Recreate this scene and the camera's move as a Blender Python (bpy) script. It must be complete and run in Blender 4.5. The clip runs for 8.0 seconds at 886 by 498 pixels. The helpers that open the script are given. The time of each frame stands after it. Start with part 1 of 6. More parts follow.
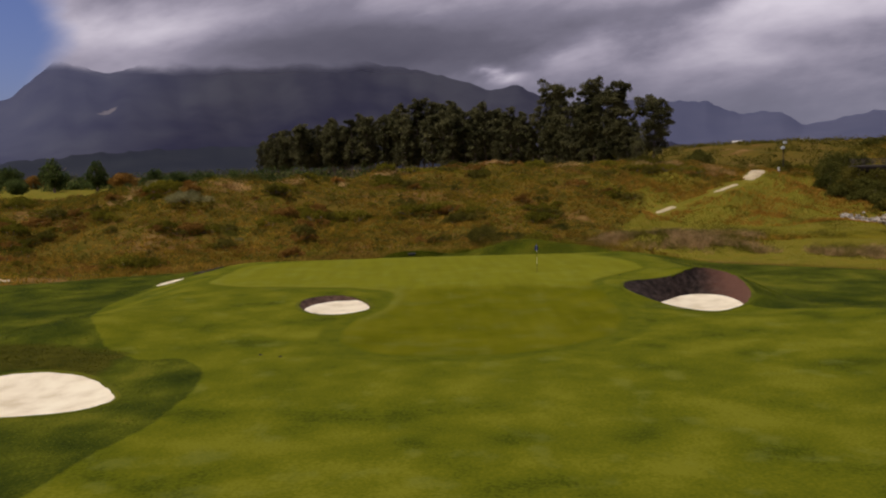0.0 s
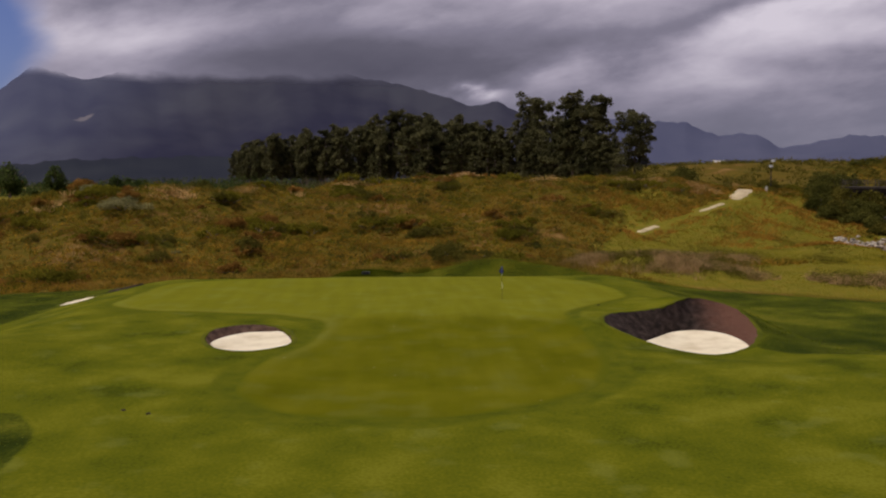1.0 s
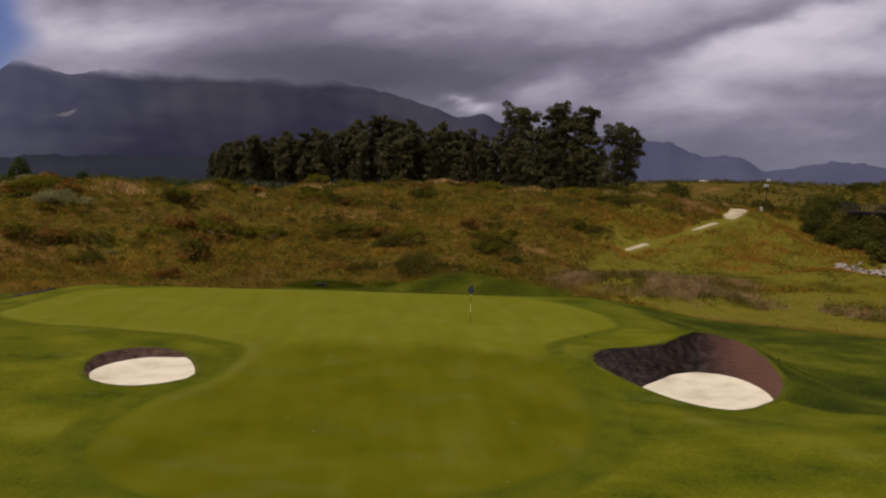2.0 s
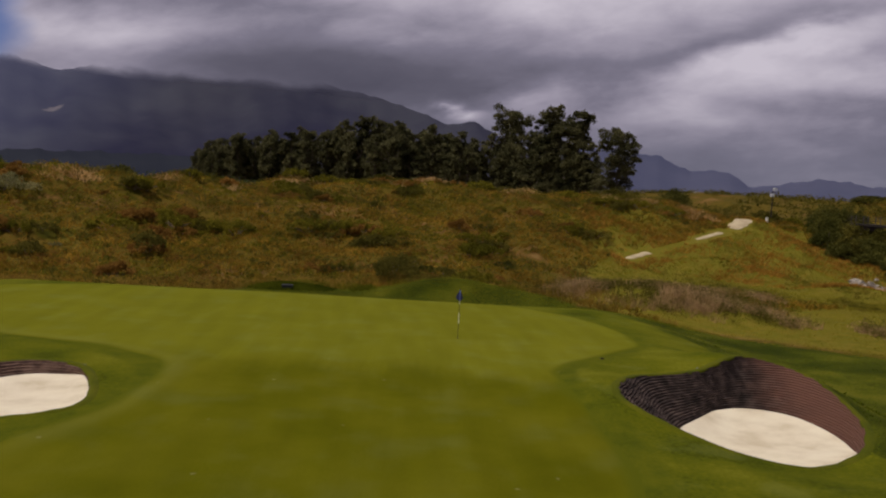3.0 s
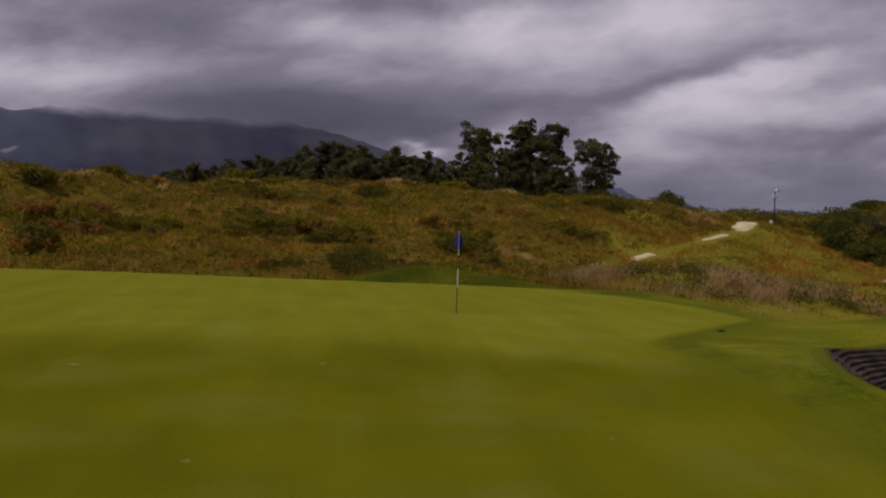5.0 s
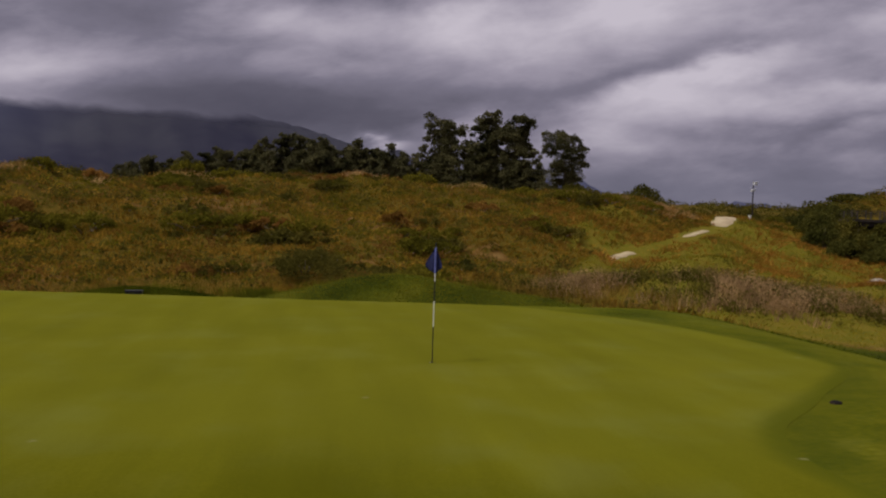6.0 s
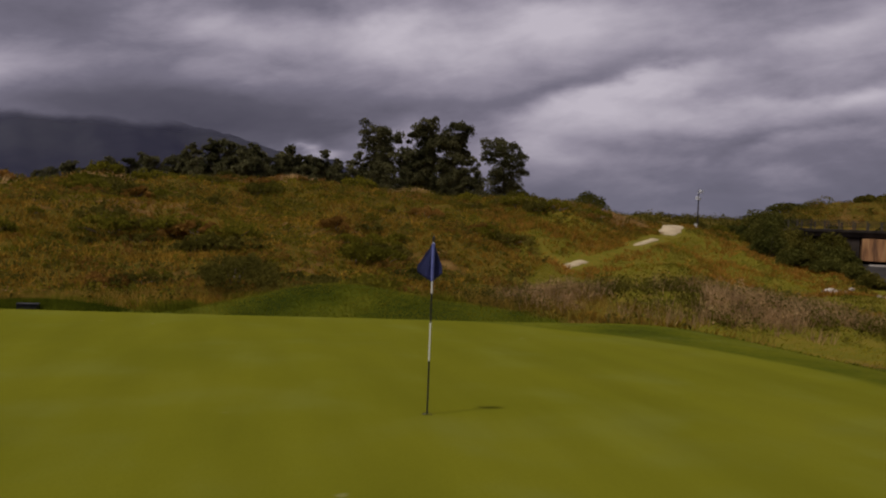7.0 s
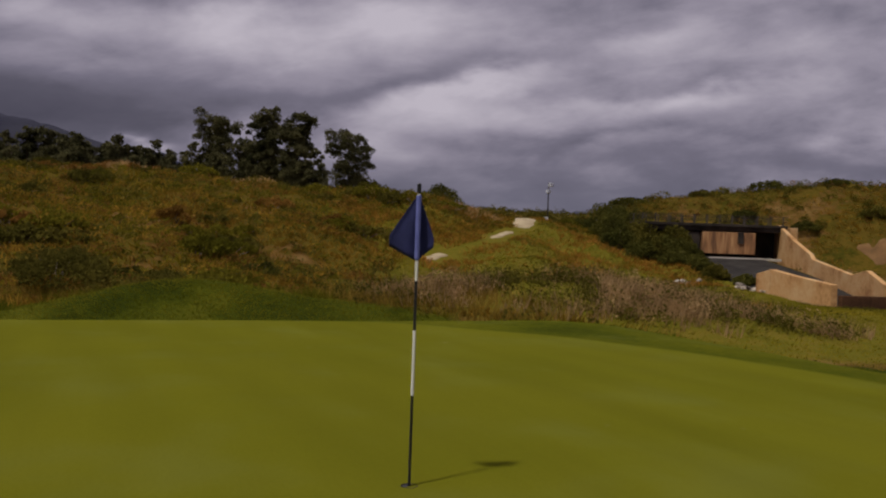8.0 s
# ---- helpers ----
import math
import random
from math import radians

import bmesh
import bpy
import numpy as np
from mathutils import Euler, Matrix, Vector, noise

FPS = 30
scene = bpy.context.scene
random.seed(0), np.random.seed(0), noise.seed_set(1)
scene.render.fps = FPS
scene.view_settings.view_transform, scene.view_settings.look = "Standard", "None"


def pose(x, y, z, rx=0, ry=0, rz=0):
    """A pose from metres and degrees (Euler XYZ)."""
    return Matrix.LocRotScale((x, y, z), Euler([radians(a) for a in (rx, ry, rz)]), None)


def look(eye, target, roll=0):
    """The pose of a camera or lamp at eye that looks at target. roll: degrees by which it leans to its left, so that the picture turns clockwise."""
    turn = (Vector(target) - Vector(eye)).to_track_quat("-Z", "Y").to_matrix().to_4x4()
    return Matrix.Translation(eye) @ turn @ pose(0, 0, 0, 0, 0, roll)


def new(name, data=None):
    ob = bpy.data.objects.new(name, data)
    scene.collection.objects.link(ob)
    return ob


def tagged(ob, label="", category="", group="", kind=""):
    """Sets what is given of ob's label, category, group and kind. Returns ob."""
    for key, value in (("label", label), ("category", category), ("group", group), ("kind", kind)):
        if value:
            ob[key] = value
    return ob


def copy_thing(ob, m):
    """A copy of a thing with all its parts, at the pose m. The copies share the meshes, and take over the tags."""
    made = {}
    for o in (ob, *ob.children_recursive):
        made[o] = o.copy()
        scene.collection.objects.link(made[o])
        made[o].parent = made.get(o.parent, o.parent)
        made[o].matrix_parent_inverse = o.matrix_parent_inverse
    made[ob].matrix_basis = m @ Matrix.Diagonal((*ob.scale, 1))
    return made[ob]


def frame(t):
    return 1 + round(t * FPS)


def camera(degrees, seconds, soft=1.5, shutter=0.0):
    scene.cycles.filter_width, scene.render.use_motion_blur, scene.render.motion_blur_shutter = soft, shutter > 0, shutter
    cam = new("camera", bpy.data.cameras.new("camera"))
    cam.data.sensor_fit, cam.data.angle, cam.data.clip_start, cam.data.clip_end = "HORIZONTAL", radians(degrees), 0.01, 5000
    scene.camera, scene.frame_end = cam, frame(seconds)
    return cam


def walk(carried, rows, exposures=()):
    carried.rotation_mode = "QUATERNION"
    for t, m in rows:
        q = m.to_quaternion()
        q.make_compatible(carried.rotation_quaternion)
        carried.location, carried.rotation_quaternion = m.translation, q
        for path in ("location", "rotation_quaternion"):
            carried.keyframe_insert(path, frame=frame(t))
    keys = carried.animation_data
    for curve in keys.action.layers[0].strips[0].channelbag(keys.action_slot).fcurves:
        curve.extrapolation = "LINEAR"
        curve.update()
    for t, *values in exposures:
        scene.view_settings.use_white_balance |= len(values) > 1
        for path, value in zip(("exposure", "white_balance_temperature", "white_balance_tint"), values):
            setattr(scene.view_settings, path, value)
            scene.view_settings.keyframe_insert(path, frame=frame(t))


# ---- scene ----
cam = camera(54.0, 8.0, soft=2.1)
PATH = [
    (0, (-4.731, -63.833, 8.467), (-4.798, -61.844, 8.264), -2.0),
    (0.5, (-3.993, -59.052, 8.21), (-4.038, -57.061, 8.022), -1.5),
    (1, (-3.231, -54.052, 7.824), (-3.247, -52.06, 7.654), -0.7),
    (1.5, (-2.528, -49.523, 7.537), (-2.521, -47.529, 7.381), 0.4),
    (3, (-1.859, -36.626, 6.141), (-1.803, -34.631, 6.013), 3.2),
    (3.5, (-2.038, -32.911, 5.246), (-1.97, -30.916, 5.131), 3.3),
    (4, (-2.139, -28.893, 3.83), (-2.056, -26.897, 3.74), 2.9),
    (4.5, (-2.062, -25.32, 2.412), (-1.959, -23.323, 2.358), 2.6),
    (4.7, (-1.99, -24.05, 2.06), (-1.876, -22.054, 2.02), 2.4),
    (5.8, (-1.592, -16.45, 2.183), (-1.393, -14.46, 2.134), 2.0),
    (6, (-1.562, -15.395, 2.469), (-1.344, -13.408, 2.416), 2.0),
    (6.5, (-1.636, -12.711, 2.442), (-1.355, -10.732, 2.401), 2.1),
    (7, (-1.82, -10.263, 2.14), (-1.449, -8.298, 2.116), 2.2),
    (7.2, (-1.879, -9.223, 1.994), (-1.461, -7.268, 1.976), 2.2),
    (7.4, (-1.969, -8.484, 1.954), (-1.497, -6.541, 1.937), 2.2),
    (7.5, (-1.991, -8.118, 1.94), (-1.491, -6.182, 1.921), 2.1),
    (7.6, (-2.023, -7.624, 1.895), (-1.482, -5.699, 1.88), 1.9),
    (7.8, (-2.016, -6.627, 1.798), (-1.392, -4.727, 1.783), 1.8),
    (8, (-2.057, -5.782, 1.767), (-1.331, -3.918, 1.748), 2.0),
]
walk(cam, [(t, look(e, g, r)) for t, e, g, r in PATH], [(0, 0.13), (2, 0.0), (5, -0.17), (6, -0.14), (7, -0.25), (8, -0.28)])

# ---- world, sun ----
SUN_DIR = Vector((-0.93, -0.38, 1.84)).normalized()      # towards the sun


CLOUDS = ((-21, 8.6, 6, 2.0, 0, 0.23), (-8, 8.0, 13, 1.3, 0.05, -0.14), (-7, 6.4, 9, 1.3, 0, -0.28), (14, 9.5, 8, 0.8, 0.12, -0.09), (9, 11.6, 6, 1.5, 0, 0.12), (1, 7.0, 8, 1.6, 0.05, -0.20), (47, 6.4, 4, 0.8, 0.08, 0.14), (27, 11.8, 7, 0.9, 0.14, -0.12),
          (-3, 12.6, 6, 1.3, 0, 0.14), (9, 13.4, 5, 1.6, 0.1, 0.18), (18, 14.0, 5, 2.2, 0.1, 0.22), (23.5, 10, 4, 0.9, 0.3, 0.20),
          (22, 8.0, 6, 0.9, 0.05, 0.12), (36, 9.2, 6, 0.7, 0.05, 0.18), (33, 12.8, 5, 0.9, 0.1, 0.15), (30, 7, 7, 0.6, 0.08, -0.12),
          (40, 10.3, 5, 0.6, 0.05, -0.12), (20, 5.5, 10, 2.4, 0, 0.06), (47, 13.5, 5, 2, 0, 0.06), (15, 3.8, 16, 1.6, 0, -0.06),
          (38, 5.4, 10, 1.0, 0, -0.12), (2.2, 5.3, 1.5, 0.35, 0, 0.32), (24, 10.5, 17, 4, 0, 0.075))


def math_node(nt, op, a, b=None):
    n = nt.nodes.new("ShaderNodeMath")
    n.operation = op
    for k, v in enumerate((a, b)):
        if v is None:
            continue
        if isinstance(v, (int, float)):
            n.inputs[k].default_value = v
        else:
            nt.links.new(v, n.inputs[k])
    return n.outputs[0]


def world_sky():
    w = bpy.data.worlds.new("overcast_sky")
    scene.world = w
    w.use_nodes = True
    nt = w.node_tree
    nt.nodes.clear()
    N = lambda k, **kw: node(nt, k, **kw)
    out, bg = N("ShaderNodeOutputWorld"), N("ShaderNodeBackground")
    sky = N("ShaderNodeTexSky", sky_type="NISHITA", sun_disc=False, sun_elevation=math.asin(SUN_DIR.z),
            sun_rotation=math.atan2(SUN_DIR.x, SUN_DIR.y))
    tint = N("ShaderNodeMix", data_type="RGBA", blend_type="MULTIPLY")
    tint.inputs[0].default_value = 1.0
    tint.inputs["B"].default_value = (0.040, 0.040, 0.066, 1)
    co = N("ShaderNodeTexCoord")
    sep = N("ShaderNodeSeparateXYZ")
    lift = N("ShaderNodeMath", operation="ADD")
    lift.inputs[1].default_value = 0.55
    top = N("ShaderNodeMath", operation="MAXIMUM")
    top.inputs[1].default_value = 0.05
    dx, dy = N("ShaderNodeMath", operation="DIVIDE"), N("ShaderNodeMath", operation="DIVIDE")
    flat = N("ShaderNodeCombineXYZ")
    L = nt.links.new
    L(co.outputs["Generated"], sep.inputs[0])
    # the deck climbs a little to the east, so its streaks slant
    slant = math_node(nt, "SUBTRACT", sep.outputs["Z"], math_node(nt, "MULTIPLY", sep.outputs["X"], 0.15))
    L(slant, lift.inputs[0])
    L(lift.outputs[0], top.inputs[0])
    for s, d in (("X", dx), ("Y", dy)):
        L(sep.outputs[s], d.inputs[0])
        L(top.outputs[0], d.inputs[1])
    L(dx.outputs[0], flat.inputs[0])
    L(dy.outputs[0], flat.inputs[1])
    big = N("ShaderNodeTexNoise", noise_dimensions="3D")
    big.inputs["Scale"].default_value, big.inputs["Detail"].default_value = 1.2, 6
    big.inputs["Roughness"].default_value, big.inputs["Distortion"].default_value = 0.52, 0.25
    shift = N("ShaderNodeMapping")
    shift.inputs["Location"].default_value = (2.3, 0.9, 0.0)
    shift.inputs["Rotation"].default_value = (0, 0, radians(24))
    shift.inputs["Scale"].default_value = (0.75, 1.0, 1.0)
    L(flat.outputs[0], shift.inputs[0])
    L(shift.outputs[0], big.inputs["Vector"])
    fine = N("ShaderNodeTexNoise", noise_dimensions="3D")
    fine.inputs["Scale"].default_value, fine.inputs["Detail"].default_value = 4.6, 7
    fine.inputs["Roughness"].default_value = 0.48
    L(shift.outputs[0], fine.inputs["Vector"])
    mixn = N("ShaderNodeMath", operation="MULTIPLY_ADD")
    mixn.inputs[1].default_value = 0.42
    L(fine.outputs["Fac"], mixn.inputs[0])
    L(math_node(nt, "ADD", math_node(nt, "MULTIPLY", big.outputs["Fac"], 0.45), 0.325), mixn.inputs[2])
    ramp = N("ShaderNodeValToRGB")
    e = ramp.color_ramp.elements
    e[0].position, e[0].color = 0.54, (0.120, 0.112, 0.152, 1)
    e[1].position, e[1].color = 0.99, (0.60, 0.55, 0.63, 1)
    deep = ramp.color_ramp.elements.new(0.36)
    deep.color = (0.086, 0.081, 0.114, 1)
    mid = ramp.color_ramp.elements.new(0.70)
    mid.color = (0.205, 0.189, 0.250, 1)
    hi = ramp.color_ramp.elements.new(0.82)
    hi.color = (0.355, 0.322, 0.400, 1)
    # broad bright banks and dark bases in the cloud deck: bearing, height, half-widths, slope, gain
    M = lambda op, a, b=None: math_node(nt, op, a, b)
    swirl = M("MULTIPLY", M("SUBTRACT", fine.outputs["Fac"], 0.5), 14.0)
    swell = M("MULTIPLY", M("SUBTRACT", fine.outputs["Fac"], 0.5), -4.5)
    bearing = M("ADD", M("MULTIPLY", M("ARCTAN2", sep.outputs["X"], sep.outputs["Y"]), 57.296), swirl)
    height = M("ADD", M("MULTIPLY", M("ARCSINE", sep.outputs["Z"]), 57.296), swell)
    wisp = N("ShaderNodeTexNoise", noise_dimensions="3D")
    wisp.inputs["Scale"].default_value, wisp.inputs["Detail"].default_value = 13.0, 6
    wisp.inputs["Roughness"].default_value, wisp.inputs["Distortion"].default_value = 0.6, 0.4
    L(shift.outputs[0], wisp.inputs["Vector"])
    level = M("ADD", mixn.outputs[0], M("MULTIPLY", M("SUBTRACT", wisp.outputs["Fac"], 0.5), 0.10))
    # long streaks that rise gently to the east
    raw = M("MULTIPLY", M("ARCTAN2", sep.outputs["X"], sep.outputs["Y"]), 57.296)
    tall = M("SUBTRACT", M("MULTIPLY", M("ARCSINE", sep.outputs["Z"]), 57.296), M("MULTIPLY", raw, 0.10))
    run = N("ShaderNodeCombineXYZ")
    L(M("DIVIDE", raw, 7.5), run.inputs[0])
    L(M("DIVIDE", tall, 2.6), run.inputs[1])
    streak = N("ShaderNodeTexNoise", noise_dimensions="3D")
    streak.inputs["Scale"].default_value, streak.inputs["Detail"].default_value = 1.0, 6
    streak.inputs["Roughness"].default_value, streak.inputs["Distortion"].default_value = 0.58, 0.25
    L(run.outputs[0], streak.inputs["Vector"])
    level = M("ADD", level, M("MULTIPLY", M("SUBTRACT", streak.outputs["Fac"], 0.5), 0.28))
    for baz, bel, wa, we, slope, gain in CLOUDS:
        u = M("DIVIDE", M("SUBTRACT", bearing, baz), wa)
        v = M("DIVIDE", M("SUBTRACT", M("SUBTRACT", height, bel), M("MULTIPLY", M("SUBTRACT", bearing, baz), slope)), we)
        r2 = M("ADD", M("MULTIPLY", u, u), M("MULTIPLY", v, v))
        level = M("ADD", level, M("MULTIPLY", M("EXPONENT", M("MULTIPLY", r2, -1.0)), gain))
    L(level, ramp.inputs[0])
    # a clear gap in the cloud to the north-west
    gap = N("ShaderNodeVectorMath", operation="DOT_PRODUCT")
    a, el = radians(-41), radians(9)
    gap.inputs[1].default_value = (math.sin(a) * math.cos(el), math.cos(a) * math.cos(el), math.sin(el))
    L(co.outputs["Generated"], gap.inputs[0])
    rag = N("ShaderNodeMath", operation="MULTIPLY_ADD")
    rag.inputs[1].default_value = 0.06
    L(fine.outputs["Fac"], rag.inputs[0])
    L(gap.outputs["Value"], rag.inputs[2])
    hole = N("ShaderNodeMapRange", interpolation_type="SMOOTHSTEP")
    hole.inputs["From Min"].default_value, hole.inputs["From Max"].default_value = 0.983, 1.002
    L(rag.outputs[0], hole.inputs["Value"])
    L(sky.outputs[0], tint.inputs["A"])
    mx = N("ShaderNodeMix", data_type="RGBA")
    L(hole.outputs[0], mx.inputs[0])
    # far cloud turns blue-grey towards the horizon
    low = N("ShaderNodeMapRange", interpolation_type="SMOOTHSTEP")
    low.inputs["From Min"].default_value, low.inputs["From Max"].default_value = 0.0, 0.125
    low.inputs["To Min"].default_value, low.inputs["To Max"].default_value = 0.85, 0.0
    L(sep.outputs["Z"], low.inputs["Value"])
    mist = N("ShaderNodeMix", data_type="RGBA")
    mist.inputs["B"].default_value = (0.152, 0.150, 0.205, 1)
    L(low.outputs[0], mist.inputs[0])
    L(ramp.outputs[0], mist.inputs["A"])
    L(mist.outputs["Result"], mx.inputs["A"])
    L(tint.outputs["Result"], mx.inputs["B"])
    L(mx.outputs["Result"], bg.inputs["Color"])
    bg.inputs["Strength"].default_value = 1.0
    L(bg.outputs[0], out.inputs[0])


def node(nt, kind, **kw):
    n = nt.nodes.new(kind)
    for k, v in kw.items():
        setattr(n, k, v)
    return n


world_sky()
sun = new("sun", bpy.data.lights.new("sun", "SUN"))
sun.data.energy, sun.data.angle, sun.data.color = 3.2, radians(3.5), (1.0, 0.93, 0.82)
sun.matrix_world = look((0, 0, 200), Vector((0, 0, 200)) - SUN_DIR)


# ---- materials ----
def material(name, colors, scale=3.0, fine=40.0, rough=0.85, bump=0.3, bump_scale=None, metal=0.0, island=0.0,
             spec=0.3, leafy=False, positions=None):
    """Noise between colours at two scales, with bump. island: how far the brightness varies from piece to piece."""
    m = bpy.data.materials.new(name)
    m.use_nodes = True
    nt = m.node_tree
    b = nt.nodes["Principled BSDF"]
    L = nt.links.new
    co = node(nt, "ShaderNodeNewGeometry")
    n1, n2 = node(nt, "ShaderNodeTexNoise"), node(nt, "ShaderNodeTexNoise")
    for n, s in ((n1, scale), (n2, fine)):
        n.inputs["Scale"].default_value, n.inputs["Detail"].default_value = s, 4
        L(co.outputs["Position"], n.inputs["Vector"])
    add = node(nt, "ShaderNodeMath", operation="MULTIPLY_ADD")
    add.inputs[1].default_value = 0.4
    sub = node(nt, "ShaderNodeMath", operation="SUBTRACT")
    sub.inputs[1].default_value = 0.5
    L(n2.outputs["Fac"], sub.inputs[0])
    L(sub.outputs[0], add.inputs[0])
    L(n1.outputs["Fac"], add.inputs[2])
    r = node(nt, "ShaderNodeValToRGB")
    e = r.color_ramp.elements
    k = len(colors)
    pos = positions or [0.32 + 0.36 * i / max(1, k - 1) for i in range(k)]
    e[0].position, e[0].color = pos[0], (*colors[0], 1)
    e[1].position, e[1].color = pos[-1], (*colors[-1], 1)
    for p, c in zip(pos[1:-1], colors[1:-1]):
        e.new(p).color = (*c, 1)
    L(add.outputs[0], r.inputs[0])
    col = r.outputs[0]
    if island:
        var = node(nt, "ShaderNodeMapRange")
        var.inputs["To Min"].default_value, var.inputs["To Max"].default_value = 1 - island, 1 + island
        L(co.outputs["Random Per Island"], var.inputs["Value"])
        hsv = node(nt, "ShaderNodeHueSaturation")
        L(var.outputs[0], hsv.inputs["Value"])
        L(col, hsv.inputs["Color"])
        col = hsv.outputs[0]
    L(col, b.inputs["Base Color"])
    b.inputs["Roughness"].default_value, b.inputs["Metallic"].default_value = rough, metal
    if leafy:
        front, through_leaf, both = node(nt, "ShaderNodeBsdfDiffuse"), node(nt, "ShaderNodeBsdfTranslucent"), node(nt, "ShaderNodeAddShader")
        for k, sh in enumerate((front, through_leaf)):
            L(col, sh.inputs["Color"])
            L(sh.outputs[0], both.inputs[k])
        L(both.outputs[0], nt.nodes["Material Output"].inputs[0])
        nt.nodes.remove(b)
        return m
    b.inputs["Specular IOR Level"].default_value = spec
    if bump:
        bm_ = node(nt, "ShaderNodeBump")
        bm_.inputs["Strength"].default_value = bump
        bm_.inputs["Distance"].default_value = 0.05
        n3 = node(nt, "ShaderNodeTexNoise")
        n3.inputs["Scale"].default_value, n3.inputs["Detail"].default_value = bump_scale or fine, 5
        L(co.outputs["Position"], n3.inputs["Vector"])
        L(n3.outputs["Fac"], bm_.inputs["Height"])
        L(bm_.outputs[0], b.inputs["Normal"])
    return m


def ground_material():
    """Fairway, rough and scrub floor, told apart by the distances kept on the mesh."""
    m = bpy.data.materials.new("course_ground")
    m.use_nodes = True
    nt = m.node_tree
    b = nt.nodes["Principled BSDF"]
    L = nt.links.new
    geo = node(nt, "ShaderNodeNewGeometry")

    def tex(scale, detail=4):
        n = node(nt, "ShaderNodeTexNoise")
        n.inputs["Scale"].default_value, n.inputs["Detail"].default_value = scale, detail
        L(geo.outputs["Position"], n.inputs["Vector"])
        return n.outputs["Fac"]

    def ramp(fac, *stops):
        r = node(nt, "ShaderNodeValToRGB")
        e = r.color_ramp.elements
        e[0].position, e[0].color = stops[0][0], (*stops[0][1], 1)
        e[1].position, e[1].color = stops[-1][0], (*stops[-1][1], 1)
        for p, c in stops[1:-1]:
            e.new(p).color = (*c, 1)
        L(fac, r.inputs[0])
        return r.outputs[0]

    def blend(a, b2, f):
        x = node(nt, "ShaderNodeMix", data_type="RGBA")
        L(f, x.inputs[0])
        L(a, x.inputs["A"])
        L(b2, x.inputs["B"])
        return x.outputs["Result"]

    def edge(name, noise_fac, wobble, width):
        at = node(nt, "ShaderNodeAttribute", attribute_name=name)
        s = node(nt, "ShaderNodeMath", operation="MULTIPLY_ADD")
        s.inputs[1].default_value = wobble
        L(noise_fac, s.inputs[0])
        L(at.outputs["Fac"], s.inputs[2])
        r = node(nt, "ShaderNodeMapRange", interpolation_type="SMOOTHSTEP")
        r.inputs["From Min"].default_value, r.inputs["From Max"].default_value = wobble / 2 - width, wobble / 2 + width
        L(s.outputs[0], r.inputs["Value"])
        return r.outputs[0]

    big, med, small = tex(0.34, 4), tex(1.1), tex(9.0, 5)
    sum1 = node(nt, "ShaderNodeMath", operation="MULTIPLY_ADD")
    sum1.inputs[1].default_value = 0.5
    L(small, sum1.inputs[0])
    L(big, sum1.inputs[2])
    fair = ramp(sum1.outputs[0], (0.54, (0.040, 0.050, 0.003)), (0.66, (0.070, 0.078, 0.004)), (0.80, (0.094, 0.097, 0.005)), (0.95, (0.128, 0.126, 0.010)))
    sum2 = node(nt, "ShaderNodeMath", operation="MULTIPLY_ADD")
    sum2.inputs[1].default_value = 0.6
    L(small, sum2.inputs[0])
    L(med, sum2.inputs[2])
    rough = ramp(sum1.outputs[0], (0.58, (0.019, 0.027, 0.003)), (0.72, (0.036, 0.045, 0.004)), (0.84, (0.058, 0.066, 0.005)), (0.97, (0.098, 0.096, 0.009)))
    ring = ramp(sum2.outputs[0], (0.55, (0.052, 0.064, 0.004)), (0.95, (0.086, 0.090, 0.005)))
    sum3 = node(nt, "ShaderNodeMath", operation="MULTIPLY_ADD")
    sum3.inputs[1].default_value = 0.45
    L(med, sum3.inputs[0])
    L(tex(0.11, 4), sum3.inputs[2])
    scrub = ramp(sum3.outputs[0], (0.48, (0.030, 0.030, 0.005)), (0.60, (0.058, 0.050, 0.006)), (0.70, (0.108, 0.070, 0.012)), (0.78, (0.070, 0.056, 0.007)), (0.86, (0.120, 0.066, 0.018)), (0.97, (0.18, 0.112, 0.040)))
    meadow = ramp(sum2.outputs[0], (0.52, (0.086, 0.080, 0.008)), (0.66, (0.125, 0.106, 0.012)), (0.78, (0.118, 0.112, 0.011)), (0.90, (0.165, 0.118, 0.019)), (1.0, (0.140, 0.122, 0.015)))
    spots = node(nt, "ShaderNodeMapRange", interpolation_type="SMOOTHSTEP")
    spots.inputs["From Min"].default_value, spots.inputs["From Max"].default_value = 0.56, 0.70
    spots.inputs["To Max"].default_value = 0.26
    L(tex(0.62, 3), spots.inputs["Value"])
    pale = node(nt, "ShaderNodeRGB")
    pale.outputs[0].default_value = (0.145, 0.155, 0.034, 1)
    fair = blend(fair, pale.outputs[0], spots.outputs[0])
    c = blend(rough, fair, edge("d_fairway", med, 0.5, 0.12))
    bank = ramp(sum2.outputs[0], (0.55, (0.023, 0.025, 0.003)), (0.95, (0.054, 0.050, 0.006)))
    c = blend(c, bank, edge("d_bank", med, 1.2, 0.5))
    c = blend(c, ring, edge("d_ring", med, 0.5, 0.25))
    c = blend(c, scrub, edge("d_scrub", med, 2.0, 0.5))
    c = blend(c, meadow, edge("d_meadow", med, 6.0, 3.0))
    L(c, b.inputs["Base Color"])
    b.inputs["Roughness"].default_value = 0.9
    b.inputs["Specular IOR Level"].default_value = 0.015
    bp = node(nt, "ShaderNodeBump")
    bp.inputs["Strength"].default_value, bp.inputs["Distance"].default_value = 0.35, 0.06
